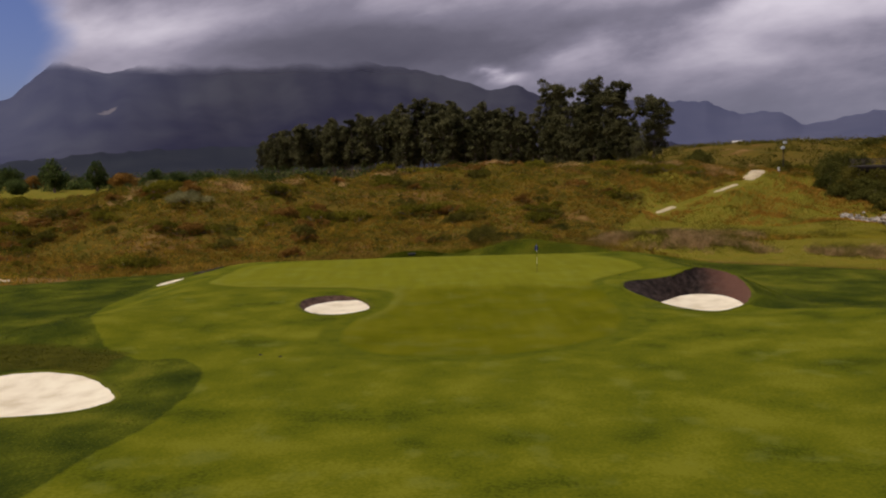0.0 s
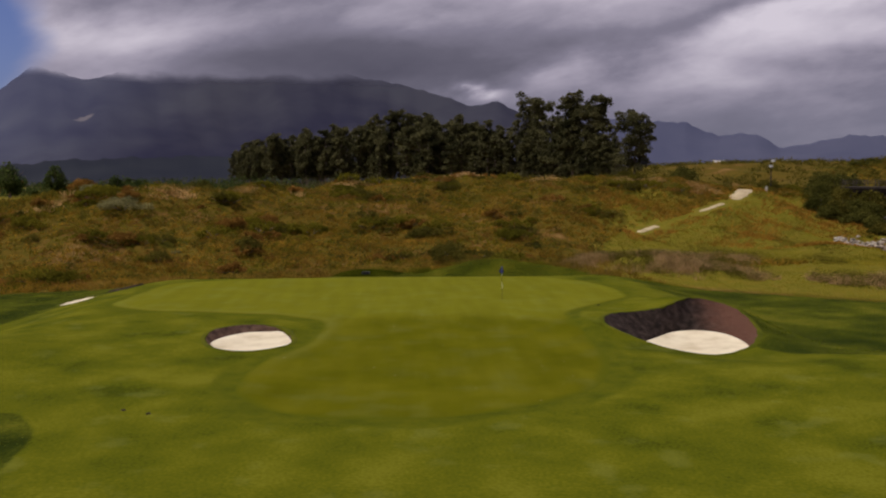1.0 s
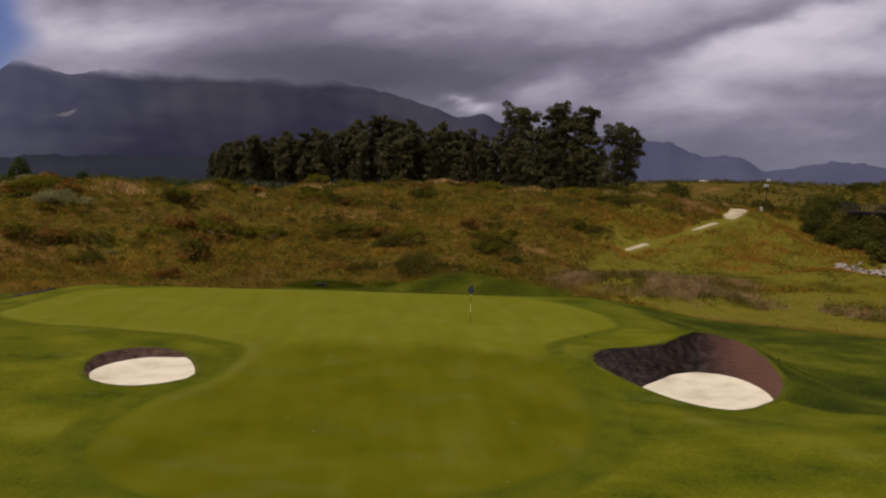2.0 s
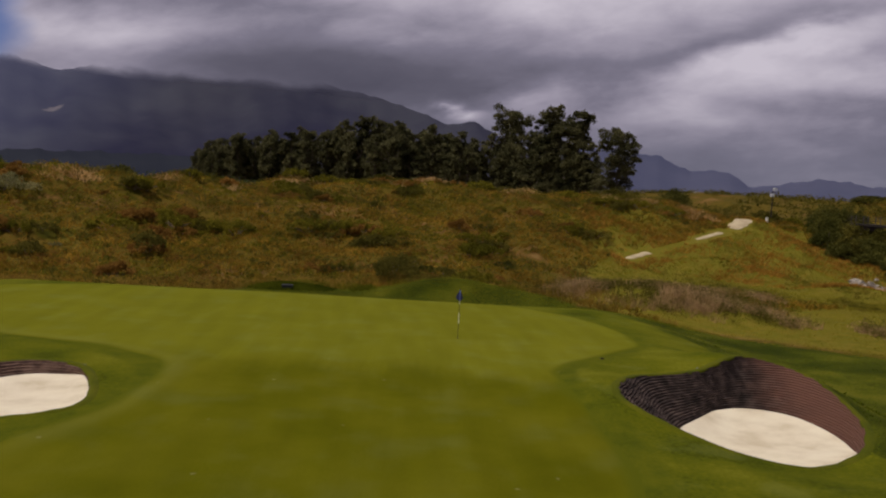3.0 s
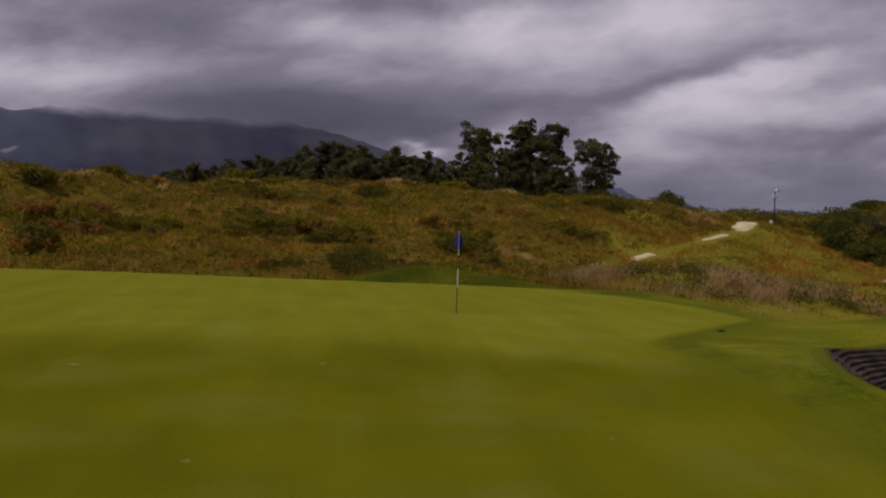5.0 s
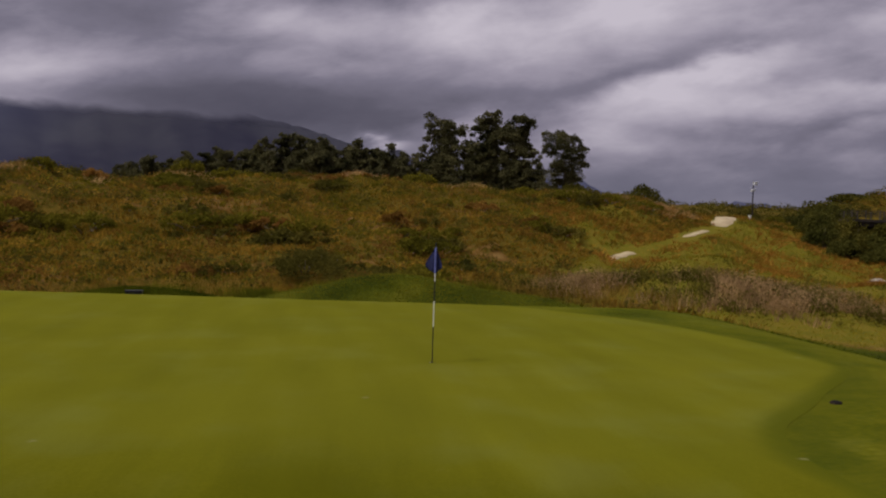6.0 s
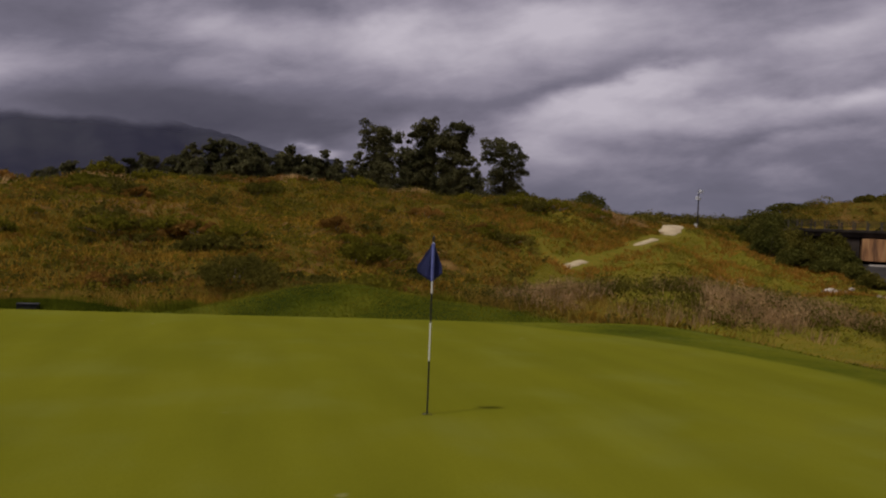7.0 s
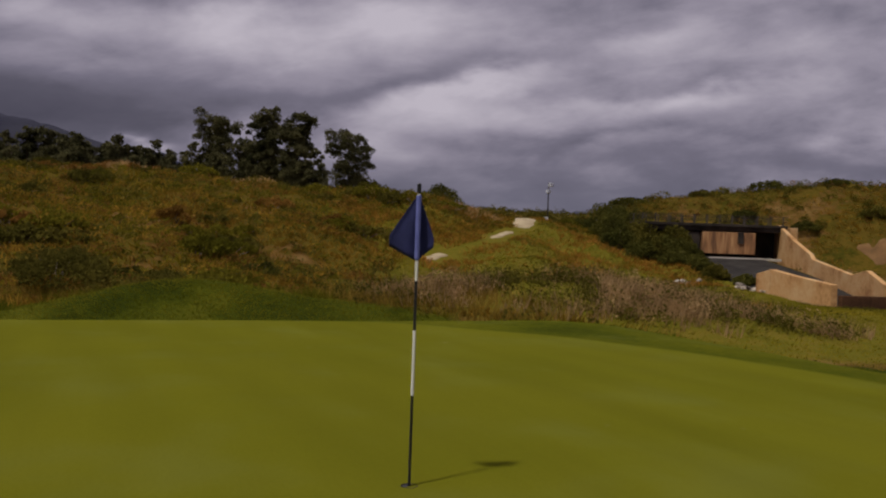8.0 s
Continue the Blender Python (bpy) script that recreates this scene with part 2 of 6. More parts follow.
    L(tex(22.0, 5), bp.inputs["Height"])
    L(bp.outputs[0], b.inputs["Normal"])
    return m


def green_material():
    """Close-mown turf with faint mowing stripes along the line of play."""
    m = material("mown_green", [(0.080, 0.082, 0.0025), (0.098, 0.097, 0.0035), (0.116, 0.112, 0.006)], 0.3, 25, 0.95, 0.15, spec=0.01)
    nt = m.node_tree
    b = nt.nodes["Principled BSDF"]
    L = nt.links.new
    src = b.inputs["Base Color"].links[0].from_socket
    geo = node(nt, "ShaderNodeNewGeometry")
    mp = node(nt, "ShaderNodeMapping")
    mp.inputs["Rotation"].default_value = (0, 0, radians(-8))
    L(geo.outputs["Position"], mp.inputs[0])
    wv = node(nt, "ShaderNodeTexWave", wave_profile="SIN", bands_direction="X")
    wv.inputs["Scale"].default_value, wv.inputs["Distortion"].default_value = 0.27, 0.0
    wv.inputs["Detail"].default_value, wv.inputs["Detail Scale"].default_value = 0, 0.6
    L(mp.outputs[0], wv.inputs["Vector"])
    at = node(nt, "ShaderNodeAttribute", attribute_name="upper")
    v = node(nt, "ShaderNodeMapRange")
    v.inputs["To Min"].default_value, v.inputs["To Max"].default_value = 0.980, 1.020
    L(wv.outputs["Fac"], v.inputs["Value"])
    # long brushed streaks along the mowing line, and softer patches
    combed = node(nt, "ShaderNodeMapping")
    combed.inputs["Rotation"].default_value, combed.inputs["Scale"].default_value = (0, 0, radians(-8)), (0.75, 0.085, 1.0)
    L(geo.outputs["Position"], combed.inputs[0])
    comb = node(nt, "ShaderNodeTexNoise")
    comb.inputs["Scale"].default_value, comb.inputs["Detail"].default_value = 1.0, 5
    comb.inputs["Roughness"].default_value = 0.62
    L(combed.outputs[0], comb.inputs["Vector"])
    soft_patch = node(nt, "ShaderNodeTexNoise")
    soft_patch.inputs["Scale"].default_value, soft_patch.inputs["Detail"].default_value = 0.55, 5
    L(geo.outputs["Position"], soft_patch.inputs["Vector"])
    brushed = math_node(nt, "SUBTRACT", comb.outputs["Fac"], 0.5)
    # the step between the tiers is drawn out into fingers
    step = math_node(nt, "MULTIPLY", at.outputs["Fac"], math_node(nt, "SUBTRACT", 1.0, at.outputs["Fac"]))
    tiers = math_node(nt, "ADD", at.outputs["Fac"], math_node(nt, "MULTIPLY", step, math_node(nt, "MULTIPLY", brushed, 6.0)))
    up = node(nt, "ShaderNodeMapRange")
    up.inputs["To Min"].default_value, up.inputs["To Max"].default_value = 0.90, 1.20
    L(tiers, up.inputs["Value"])
    mu = node(nt, "ShaderNodeMath", operation="MULTIPLY")
    L(math_node(nt, "ADD", v.outputs[0], math_node(nt, "MULTIPLY", brushed, 0.36)), mu.inputs[0])
    L(up.outputs[0], mu.inputs[1])
    hsv = node(nt, "ShaderNodeHueSaturation")
    L(mu.outputs[0], hsv.inputs["Value"])
    # the upper tier is a paler green: mowing grain, and its grazing sheen put in
    tier = node(nt, "ShaderNodeMix", data_type="RGBA")
    tier.inputs["B"].default_value = (0.109, 0.108, 0.009, 1)
    L(math_node(nt, "MULTIPLY", at.outputs["Fac"], 0.6), tier.inputs[0])
    L(src, tier.inputs["A"])
    dry = node(nt, "ShaderNodeMapRange", interpolation_type="SMOOTHSTEP")
    dry.inputs["From Min"].default_value, dry.inputs["From Max"].default_value = 0.46, 0.74
    dry.inputs["To Max"].default_value = 0.50
    L(math_node(nt, "ADD", soft_patch.outputs["Fac"], math_node(nt, "MULTIPLY", brushed, 0.4)), dry.inputs["Value"])
    faded = node(nt, "ShaderNodeMix", data_type="RGBA")
    faded.inputs["B"].default_value = (0.112, 0.118, 0.020, 1)
    L(dry.outputs[0], faded.inputs[0])
    L(tier.outputs["Result"], faded.inputs["A"])
    L(faded.outputs["Result"], hsv.inputs["Color"])
    # longer grass along the rim
    rim_at = node(nt, "ShaderNodeAttribute", attribute_name="rim")
    collar = node(nt, "ShaderNodeMix", data_type="RGBA")
    collar.inputs["B"].default_value = (0.072, 0.080, 0.005, 1)
    L(rim_at.outputs["Fac"], collar.inputs[0])
    lip_at = node(nt, "ShaderNodeAttribute", attribute_name="lip")
    lip = node(nt, "ShaderNodeMix", data_type="RGBA")
    lip.inputs["B"].default_value = (0.150, 0.150, 0.028, 1)
    L(lip_at.outputs["Fac"], lip.inputs[0])
    L(hsv.outputs[0], lip.inputs["A"])
    L(lip.outputs["Result"], collar.inputs["A"])
    # pale pitch marks and scuffs
    vo = node(nt, "ShaderNodeTexVoronoi")
    vo.inputs["Scale"].default_value = 0.75
    ragged = node(nt, "ShaderNodeTexNoise")
    ragged.inputs["Scale"].default_value, ragged.inputs["Detail"].default_value = 9.0, 4
    L(geo.outputs["Position"], vo.inputs["Vector"])
    L(geo.outputs["Position"], ragged.inputs["Vector"])
    reach = math_node(nt, "ADD", vo.outputs["Distance"], math_node(nt, "MULTIPLY", ragged.outputs["Fac"], 0.16))
    mark = node(nt, "ShaderNodeMapRange", interpolation_type="SMOOTHSTEP")
    mark.inputs["From Min"].default_value, mark.inputs["From Max"].default_value = 0.09, 0.145
    mark.inputs["To Min"].default_value, mark.inputs["To Max"].default_value = 0.55, 0.0
    L(reach, mark.inputs["Value"])
    worn = node(nt, "ShaderNodeMix", data_type="RGBA")
    worn.inputs["B"].default_value = (0.20, 0.19, 0.085, 1)
    L(mark.outputs[0], worn.inputs[0])
    L(collar.outputs["Result"], worn.inputs["A"])
    L(worn.outputs["Result"], b.inputs["Base Color"])
    return m


def mountain_material(name, colors, haze_glow, base_z, top_z):
    """Bare rock and bush far off, with haze added as emission; its top is lost in cloud between base_z and top_z."""
    m = material(name, colors, 0.0022, 0.007, 1.0, 0.0, spec=0.0)
    nt = m.node_tree
    b = nt.nodes["Principled BSDF"]
    L = nt.links.new
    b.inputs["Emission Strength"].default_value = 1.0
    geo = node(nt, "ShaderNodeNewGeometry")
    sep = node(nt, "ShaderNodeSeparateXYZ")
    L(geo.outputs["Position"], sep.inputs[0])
    # the haze emission is made stronger over the western spurs
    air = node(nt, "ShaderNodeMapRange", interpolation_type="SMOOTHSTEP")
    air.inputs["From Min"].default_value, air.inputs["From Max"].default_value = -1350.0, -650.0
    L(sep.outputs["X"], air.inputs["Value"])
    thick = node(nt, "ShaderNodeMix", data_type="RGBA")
    thick.inputs["A"].default_value, thick.inputs["B"].default_value = (haze_glow[0] * 3.4, haze_glow[1] * 3.7, haze_glow[2] * 3.2, 1), (*haze_glow, 1)
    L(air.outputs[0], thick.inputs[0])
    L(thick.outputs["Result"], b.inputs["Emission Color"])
    n = node(nt, "ShaderNodeTexNoise")
    n.inputs["Scale"].default_value, n.inputs["Detail"].default_value = 0.006, 5
    L(geo.outputs["Position"], n.inputs["Vector"])
    s = node(nt, "ShaderNodeMath", operation="MULTIPLY_ADD")
    s.inputs[1].default_value = 70
    L(n.outputs["Fac"], s.inputs[0])
    L(sep.outputs["Z"], s.inputs[2])
    r = node(nt, "ShaderNodeMapRange", interpolation_type="SMOOTHSTEP")
    r.inputs["From Min"].default_value, r.inputs["From Max"].default_value = base_z + 35, top_z + 35
    L(s.outputs[0], r.inputs["Value"])
    # a bare rock scar below the west summit
    mp = node(nt, "ShaderNodeMapping", vector_type="TEXTURE")
    mp.inputs["Location"].default_value, mp.inputs["Scale"].default_value = (-1005, 2395, 174), (26, 200, 15)
    mp.inputs["Rotation"].default_value = (0, radians(-35), 0)
    L(geo.outputs["Position"], mp.inputs[0])
    ln = node(nt, "ShaderNodeVectorMath", operation="LENGTH")
    L(mp.outputs[0], ln.inputs[0])
    rag = node(nt, "ShaderNodeTexNoise")
    rag.inputs["Scale"].default_value, rag.inputs["Detail"].default_value = 0.03, 5
    L(geo.outputs["Position"], rag.inputs["Vector"])
    far = math_node(nt, "ADD", ln.outputs["Value"], math_node(nt, "MULTIPLY", rag.outputs["Fac"], 2.2))
    bare = node(nt, "ShaderNodeMapRange", interpolation_type="SMOOTHSTEP")
    bare.inputs["From Min"].default_value, bare.inputs["From Max"].default_value = 1.5, 2.1
    bare.inputs["To Min"].default_value, bare.inputs["To Max"].default_value = 1.0, 0.0
    L(far, bare.inputs["Value"])
    stone = node(nt, "ShaderNodeMix", data_type="RGBA")
    stone.inputs["B"].default_value = (0.10, 0.088, 0.085, 1)
    L(bare.outputs[0], stone.inputs[0])
    L(b.inputs["Base Color"].links[0].from_socket, stone.inputs["A"])
    L(stone.outputs["Result"], b.inputs["Base Color"])
    mix, tr = node(nt, "ShaderNodeMixShader"), node(nt, "ShaderNodeBsdfTransparent")
    L(r.outputs[0], mix.inputs[0])
    L(b.outputs[0], mix.inputs[1])
    L(tr.outputs[0], mix.inputs[2])
    L(mix.outputs[0], nt.nodes["Material Output"].inputs[0])
    return m


M_GROUND = ground_material()
M_GREEN = green_material()
M_SAND = material("bunker_sand", [(0.50, 0.42, 0.30), (0.63, 0.55, 0.42), (0.69, 0.62, 0.48)], 0.8, 30, 0.95, 0.25, 14, spec=0.1)
M_SOD = material("stacked_sod", [(0.020, 0.015, 0.013), (0.042, 0.030, 0.026), (0.082, 0.058, 0.049)], 2.5, 26, 0.95, 0.8, 30, spec=0.1)


def sunlit_earth_face(m):
    """Red-brown earth on the east face of the sod wall, its colour lightened for the sun there."""
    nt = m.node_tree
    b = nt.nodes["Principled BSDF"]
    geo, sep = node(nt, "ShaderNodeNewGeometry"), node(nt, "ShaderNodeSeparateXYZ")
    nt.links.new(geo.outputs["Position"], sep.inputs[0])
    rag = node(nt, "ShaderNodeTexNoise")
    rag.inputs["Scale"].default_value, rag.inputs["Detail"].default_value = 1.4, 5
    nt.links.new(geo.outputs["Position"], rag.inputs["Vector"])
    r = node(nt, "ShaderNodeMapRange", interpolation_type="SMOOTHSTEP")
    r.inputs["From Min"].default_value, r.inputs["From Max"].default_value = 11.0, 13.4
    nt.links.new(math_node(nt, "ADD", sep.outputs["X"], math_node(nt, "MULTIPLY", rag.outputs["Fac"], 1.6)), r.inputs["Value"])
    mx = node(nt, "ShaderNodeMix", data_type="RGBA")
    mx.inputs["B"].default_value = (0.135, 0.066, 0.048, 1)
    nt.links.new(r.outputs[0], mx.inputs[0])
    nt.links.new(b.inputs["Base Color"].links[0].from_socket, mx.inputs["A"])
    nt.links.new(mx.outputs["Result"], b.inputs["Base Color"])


sunlit_earth_face(M_SOD)
M_SODRED = material("reddish_sod", [(0.050, 0.030, 0.022), (0.105, 0.062, 0.046), (0.16, 0.10, 0.075)], 2.5, 26, 0.95, 0.8, 30, spec=0.1)
M_PATH = material("pale_gravel", [(0.33, 0.26, 0.165), (0.48, 0.39, 0.26)], 0.9, 12, 0.95, 0.3, spec=0.1)
M_OLIVE = material("olive_leaves", [(0.044, 0.042, 0.005), (0.094, 0.081, 0.009)], 0.2, 2, 0.7, 0, island=0.2, leafy=True, spec=0.05)
M_DARK = material("dark_leaves", [(0.024, 0.026, 0.006), (0.064, 0.060, 0.013)], 0.25, 3, 0.7, 0, island=0.2, leafy=True, spec=0.05)
M_BROWN = material("dry_bracken", [(0.076, 0.041, 0.009), (0.152, 0.080, 0.019)], 0.25, 3, 0.85, 0, island=0.2, leafy=True, spec=0.05)
M_GOLD = material("dry_grass", [(0.094, 0.057, 0.008), (0.205, 0.122, 0.018)], 0.2, 2, 0.85, 0, island=0.25, leafy=True, spec=0.05)
M_GREENGRASS = material("long_green_grass", [(0.056, 0.052, 0.004), (0.125, 0.102, 0.009)], 0.3, 3, 0.8, 0, island=0.25, leafy=True, spec=0.05)
M_MAUVE = material("dead_brush", [(0.130, 0.086, 0.040), (0.29, 0.195, 0.098)], 0.8, 3, 0.9, 0, island=0.25, leafy=True, spec=0.05)
M_PALE = material("silver_leaves", [(0.070, 0.068, 0.028), (0.165, 0.150, 0.070)], 0.5, 4, 0.8, 0, island=0.35, leafy=True, spec=0.05)
M_BANK = material("bank_grass", [(0.023, 0.025, 0.003), (0.054, 0.050, 0.006)], 0.5, 4, 0.9, 0, island=0.3, spec=0.05, leafy=True)
M_ROUGH = material("rough_grass", [(0.021, 0.030, 0.003), (0.064, 0.072, 0.006)], 0.32, 3, 0.85, 0, island=0.35, spec=0.05, leafy=True)
M_FRINGE = material("fringe_grass", [(0.060, 0.065, 0.006), (0.118, 0.108, 0.011)], 0.5, 4, 0.85, 0, island=0.2, spec=0.05, leafy=True)
M_FOOT = material("golden_grass", [(0.105, 0.072, 0.012), (0.215, 0.145, 0.030)], 0.5, 4, 0.85, 0, island=0.2, spec=0.05, leafy=True)
M_GUM = material("gum_leaves", [(0.019, 0.020, 0.009), (0.080, 0.074, 0.034)], 0.12, 1.2, 0.6, 0, island=0.35, leafy=True, spec=0.05)
M_FIELDLEAF = material("field_tree_leaves", [(0.016, 0.026, 0.008), (0.050, 0.062, 0.018)], 0.2, 2, 0.7, 0, island=0.3, leafy=True, spec=0.05)
M_SHRUB = material("brown_olive_leaves", [(0.033, 0.031, 0.006), (0.080, 0.067, 0.013)], 0.25, 3, 0.7, 0, island=0.2, leafy=True, spec=0.05)
M_STRAW = material("straw", [(0.20, 0.125, 0.050), (0.36, 0.24, 0.11)], 0.4, 3, 0.8, 0, island=0.25, leafy=True, spec=0.05)
M_MEADOW = material("meadow_grass", [(0.080, 0.073, 0.006), (0.150, 0.121, 0.011)], 0.25, 2, 0.8, 0, island=0.14, leafy=True, spec=0.05)
M_HERB = material("herb_leaves", [(0.040, 0.038, 0.006), (0.092, 0.076, 0.014)], 0.4, 3, 0.8, 0, island=0.3, leafy=True, spec=0.05)
M_RUST = material("rusty_grass", [(0.125, 0.062, 0.010), (0.235, 0.122, 0.024)], 0.4, 3, 0.8, 0, island=0.3, leafy=True, spec=0.05)
M_BARK = material("gum_bark", [(0.10, 0.075, 0.055), (0.24, 0.19, 0.15)], 0.6, 6, 0.9, 0.5)
M_CONCRETE = material("weathered_concrete", [(0.34, 0.165, 0.06), (0.54, 0.31, 0.13), (0.60, 0.39, 0.20)], 0.35, 3, 0.9, 0.3)
M_RUSTWALL = material("rust_streaked_concrete", [(0.10, 0.055, 0.035), (0.34, 0.17, 0.075), (0.52, 0.30, 0.14)], 1.3, 5, 0.9, 0.3)
for nd in list(M_RUSTWALL.node_tree.nodes):
    if nd.bl_idname == "ShaderNodeTexNoise":
        run = node(M_RUSTWALL.node_tree, "ShaderNodeMapping")
        run.inputs["Scale"].default_value = (1.0, 1.0, 0.12)
        M_RUSTWALL.node_tree.links.new(nd.inputs["Vector"].links[0].from_socket, run.inputs[0])
        M_RUSTWALL.node_tree.links.new(run.outputs[0], nd.inputs["Vector"])
# shade put into the colour: darker brown concrete for the wall facing off the sun
M_BROWNWALL = material("shaded_brown_concrete", [(0.045, 0.022, 0.012), (0.11, 0.055, 0.028)], 0.6, 6, 0.9, 0.3, spec=0.1)
M_KERB = material("pale_kerb", [(0.36, 0.33, 0.29), (0.52, 0.48, 0.43)], 0.8, 8, 0.9, 0.3)
M_POST = material("grey_paint", [(0.055, 0.046, 0.038), (0.11, 0.092, 0.076)], 1.5, 9, 0.95, 0.1, spec=0.05)
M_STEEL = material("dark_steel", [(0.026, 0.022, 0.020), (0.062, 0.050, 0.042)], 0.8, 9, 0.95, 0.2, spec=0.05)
M_ROAD = material("dark_tarmac", [(0.026, 0.024, 0.023), (0.052, 0.047, 0.044)], 0.5, 20, 0.95, 0.3, spec=0.05)
M_ROCK = material("pale_rock", [(0.07, 0.056, 0.045), (0.24, 0.20, 0.165), (0.55, 0.49, 0.42)], 1.6, 8, 0.9, 0.5)
M_WHITE = material("white_paint", [(0.70, 0.69, 0.66), (0.82, 0.81, 0.78)], 3, 60, 0.4, 0.0)
M_BLACK = material("black_paint", [(0.012, 0.012, 0.013), (0.03, 0.03, 0.03)], 3, 60, 0.4, 0.0)
M_FLAG = material("navy_cloth", [(0.010, 0.013, 0.060), (0.022, 0.026, 0.105)], 5, 120, 0.8, 0.1)
M_SLEEVE = material("blue_sleeve", [(0.10, 0.12, 0.36), (0.16, 0.18, 0.48)], 8, 90, 0.6, 0.1)
M_LAMP = material("lamp_housing", [(0.65, 0.67, 0.70), (0.8, 0.82, 0.85)], 3, 30, 0.3, 0.0, metal=0.3)
# distance haze is put into these bluish base colours and their emission
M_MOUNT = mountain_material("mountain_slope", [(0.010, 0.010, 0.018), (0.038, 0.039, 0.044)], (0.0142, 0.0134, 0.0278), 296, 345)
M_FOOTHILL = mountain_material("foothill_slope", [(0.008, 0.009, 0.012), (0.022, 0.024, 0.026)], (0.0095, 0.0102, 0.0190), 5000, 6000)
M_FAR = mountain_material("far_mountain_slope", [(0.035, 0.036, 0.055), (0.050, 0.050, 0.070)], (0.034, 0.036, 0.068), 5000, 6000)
M_PLASTIC = material("black_plastic", [(0.008, 0.008, 0.007), (0.014, 0.014, 0.012)], 2, 30, 0.8, 0.1, spec=0.05)
M_EARTH = material("bare_earth", [(0.11, 0.060, 0.022), (0.20, 0.110, 0.045)], 0.5, 5, 0.95, 0.5)


# ---- building helpers ----
def mesh_object(name, verts, faces, mat, parent=None, smooth=False):
    me = bpy.data.meshes.new(name)
    me.from_pydata([tuple(v) for v in verts], [], [tuple(f) for f in faces])
    me.materials.append(mat)
    if smooth:
        me.polygons.foreach_set("use_smooth", [True] * len(me.polygons))
    me.update()
    ob = new(name, me)
    ob.parent = parent
    return ob


def quick_mesh(name, verts, loops, mat, sides=3, parent=None):
    """A mesh from arrays: vertices (n, 3) and faces of one number of sides."""
    me = bpy.data.meshes.new(name)
    loops = np.asarray(loops, np.int32).ravel()
    me.vertices.add(len(verts))
    me.vertices.foreach_set("co", np.asarray(verts, np.float32).ravel())
    me.loops.add(len(loops))
    me.loops.foreach_set("vertex_index", loops)
    n = len(loops) // sides
    me.polygons.add(n)
    me.polygons.foreach_set("loop_start", np.arange(0, n * sides, sides, dtype=np.int32))
    me.materials.append(mat)
    me.update(calc_edges=True)
    ob = new(name, me)
    ob.parent = parent
    return ob


def part(name, bm, mat, parent, label=""):
    me = bpy.data.meshes.new(name)
    bm.to_mesh(me)
    bm.free()
    me.materials.append(mat)
    ob = new(name, me)
    ob.parent = parent
    if label:
        ob["label"] = label
    return ob


def thing(name, label, category, at, group="", kind=""):
    ob = new(name)
    ob.location = at
    ob.empty_display_size = 0.2
    return tagged(ob, label, category, group, kind)


def box(bm, size, at=(0, 0, 0), turn=0.0, bevel=0.0):
    m = Matrix.Translation(at) @ Matrix.Rotation(turn, 4, "Z") @ Matrix.Diagonal((*size, 1))
    made = bmesh.ops.create_cube(bm, size=1, matrix=m)["verts"]
    if bevel:
        edges = list({e for v in made for e in v.link_edges})
        bmesh.ops.bevel(bm, geom=edges, offset=bevel, segments=2, affect="EDGES", profile=0.6)


def tube(bm, points, radii, sides=8):
    """A tapered tube along points."""
    rings = []
    for i, p in enumerate(points):
        p = Vector(p)
        d = (Vector(points[min(i + 1, len(points) - 1)]) - Vector(points[max(i - 1, 0)])).normalized()
        u = d.orthogonal().normalized()
        v = d.cross(u)
        rings.append([bm.verts.new(p + radii[i] * (math.cos(a) * u + math.sin(a) * v))
                      for a in [2 * math.pi * k / sides for k in range(sides)]])
    for a, b in zip(rings, rings[1:]):
        if (a[0].co - b[0].co).length > (a[0].co - b[sides // 2].co).length:
            b[:] = b[sides // 2:] + b[:sides // 2]
        for k in range(sides):
            bm.faces.new((a[k], a[(k + 1) % sides], b[(k + 1) % sides], b[k]))
    bm.faces.new(rings[0][::-1])
    bm.faces.new(rings[-1])


def closed_curve(pts, n):
    """n points round a smooth closed curve through pts."""
    p = np.array(pts, float)
    k = len(p)
    out = []
    for s in np.linspace(0, k, n, endpoint=False):
        i, t = int(s) % k, s - int(s)
        a, b, c, d = p[(i - 1) % k], p[i], p[(i + 1) % k], p[(i + 2) % k]
        out.append(0.5 * (2 * b + (c - a) * t + (2 * a - 5 * b + 4 * c - d) * t * t + (3 * b - a - 3 * c + d) * t ** 3))
    return np.array(out)


def signed(poly, x, y):
    """Distance to a closed outline, positive inside."""
    x, y = np.asarray(x, float), np.asarray(y, float)
    inside = np.zeros(x.shape, bool)
    best = np.full(x.shape, 1e9)
    for (ax, ay), (bx, by) in zip(poly, np.roll(poly, -1, 0)):
        dx, dy = bx - ax, by - ay
        t = np.clip(((x - ax) * dx + (y - ay) * dy) / (dx * dx + dy * dy + 1e-12), 0, 1)
        best = np.minimum(best, np.hypot(x - ax - t * dx, y - ay - t * dy))
        if by != ay:
            cross = ((ay > y) != (by > y)) & (x < dx * (y - ay) / (by - ay) + ax)
            inside ^= cross
    return np.where(inside, best, -best)


# ---- lie of the land ----
def ease(a, b, t):
    t = np.clip((np.asarray(t, float) - a) / (b - a), 0, 1)
    return t * t * (3 - 2 * t)


def knots(x, pairs, soft=3.0):
    xs, ys = zip(*pairs)
    return sum(np.interp(np.asarray(x, float) + d * soft, xs, ys) for d in (-2, -1, 0, 1, 2)) / 5


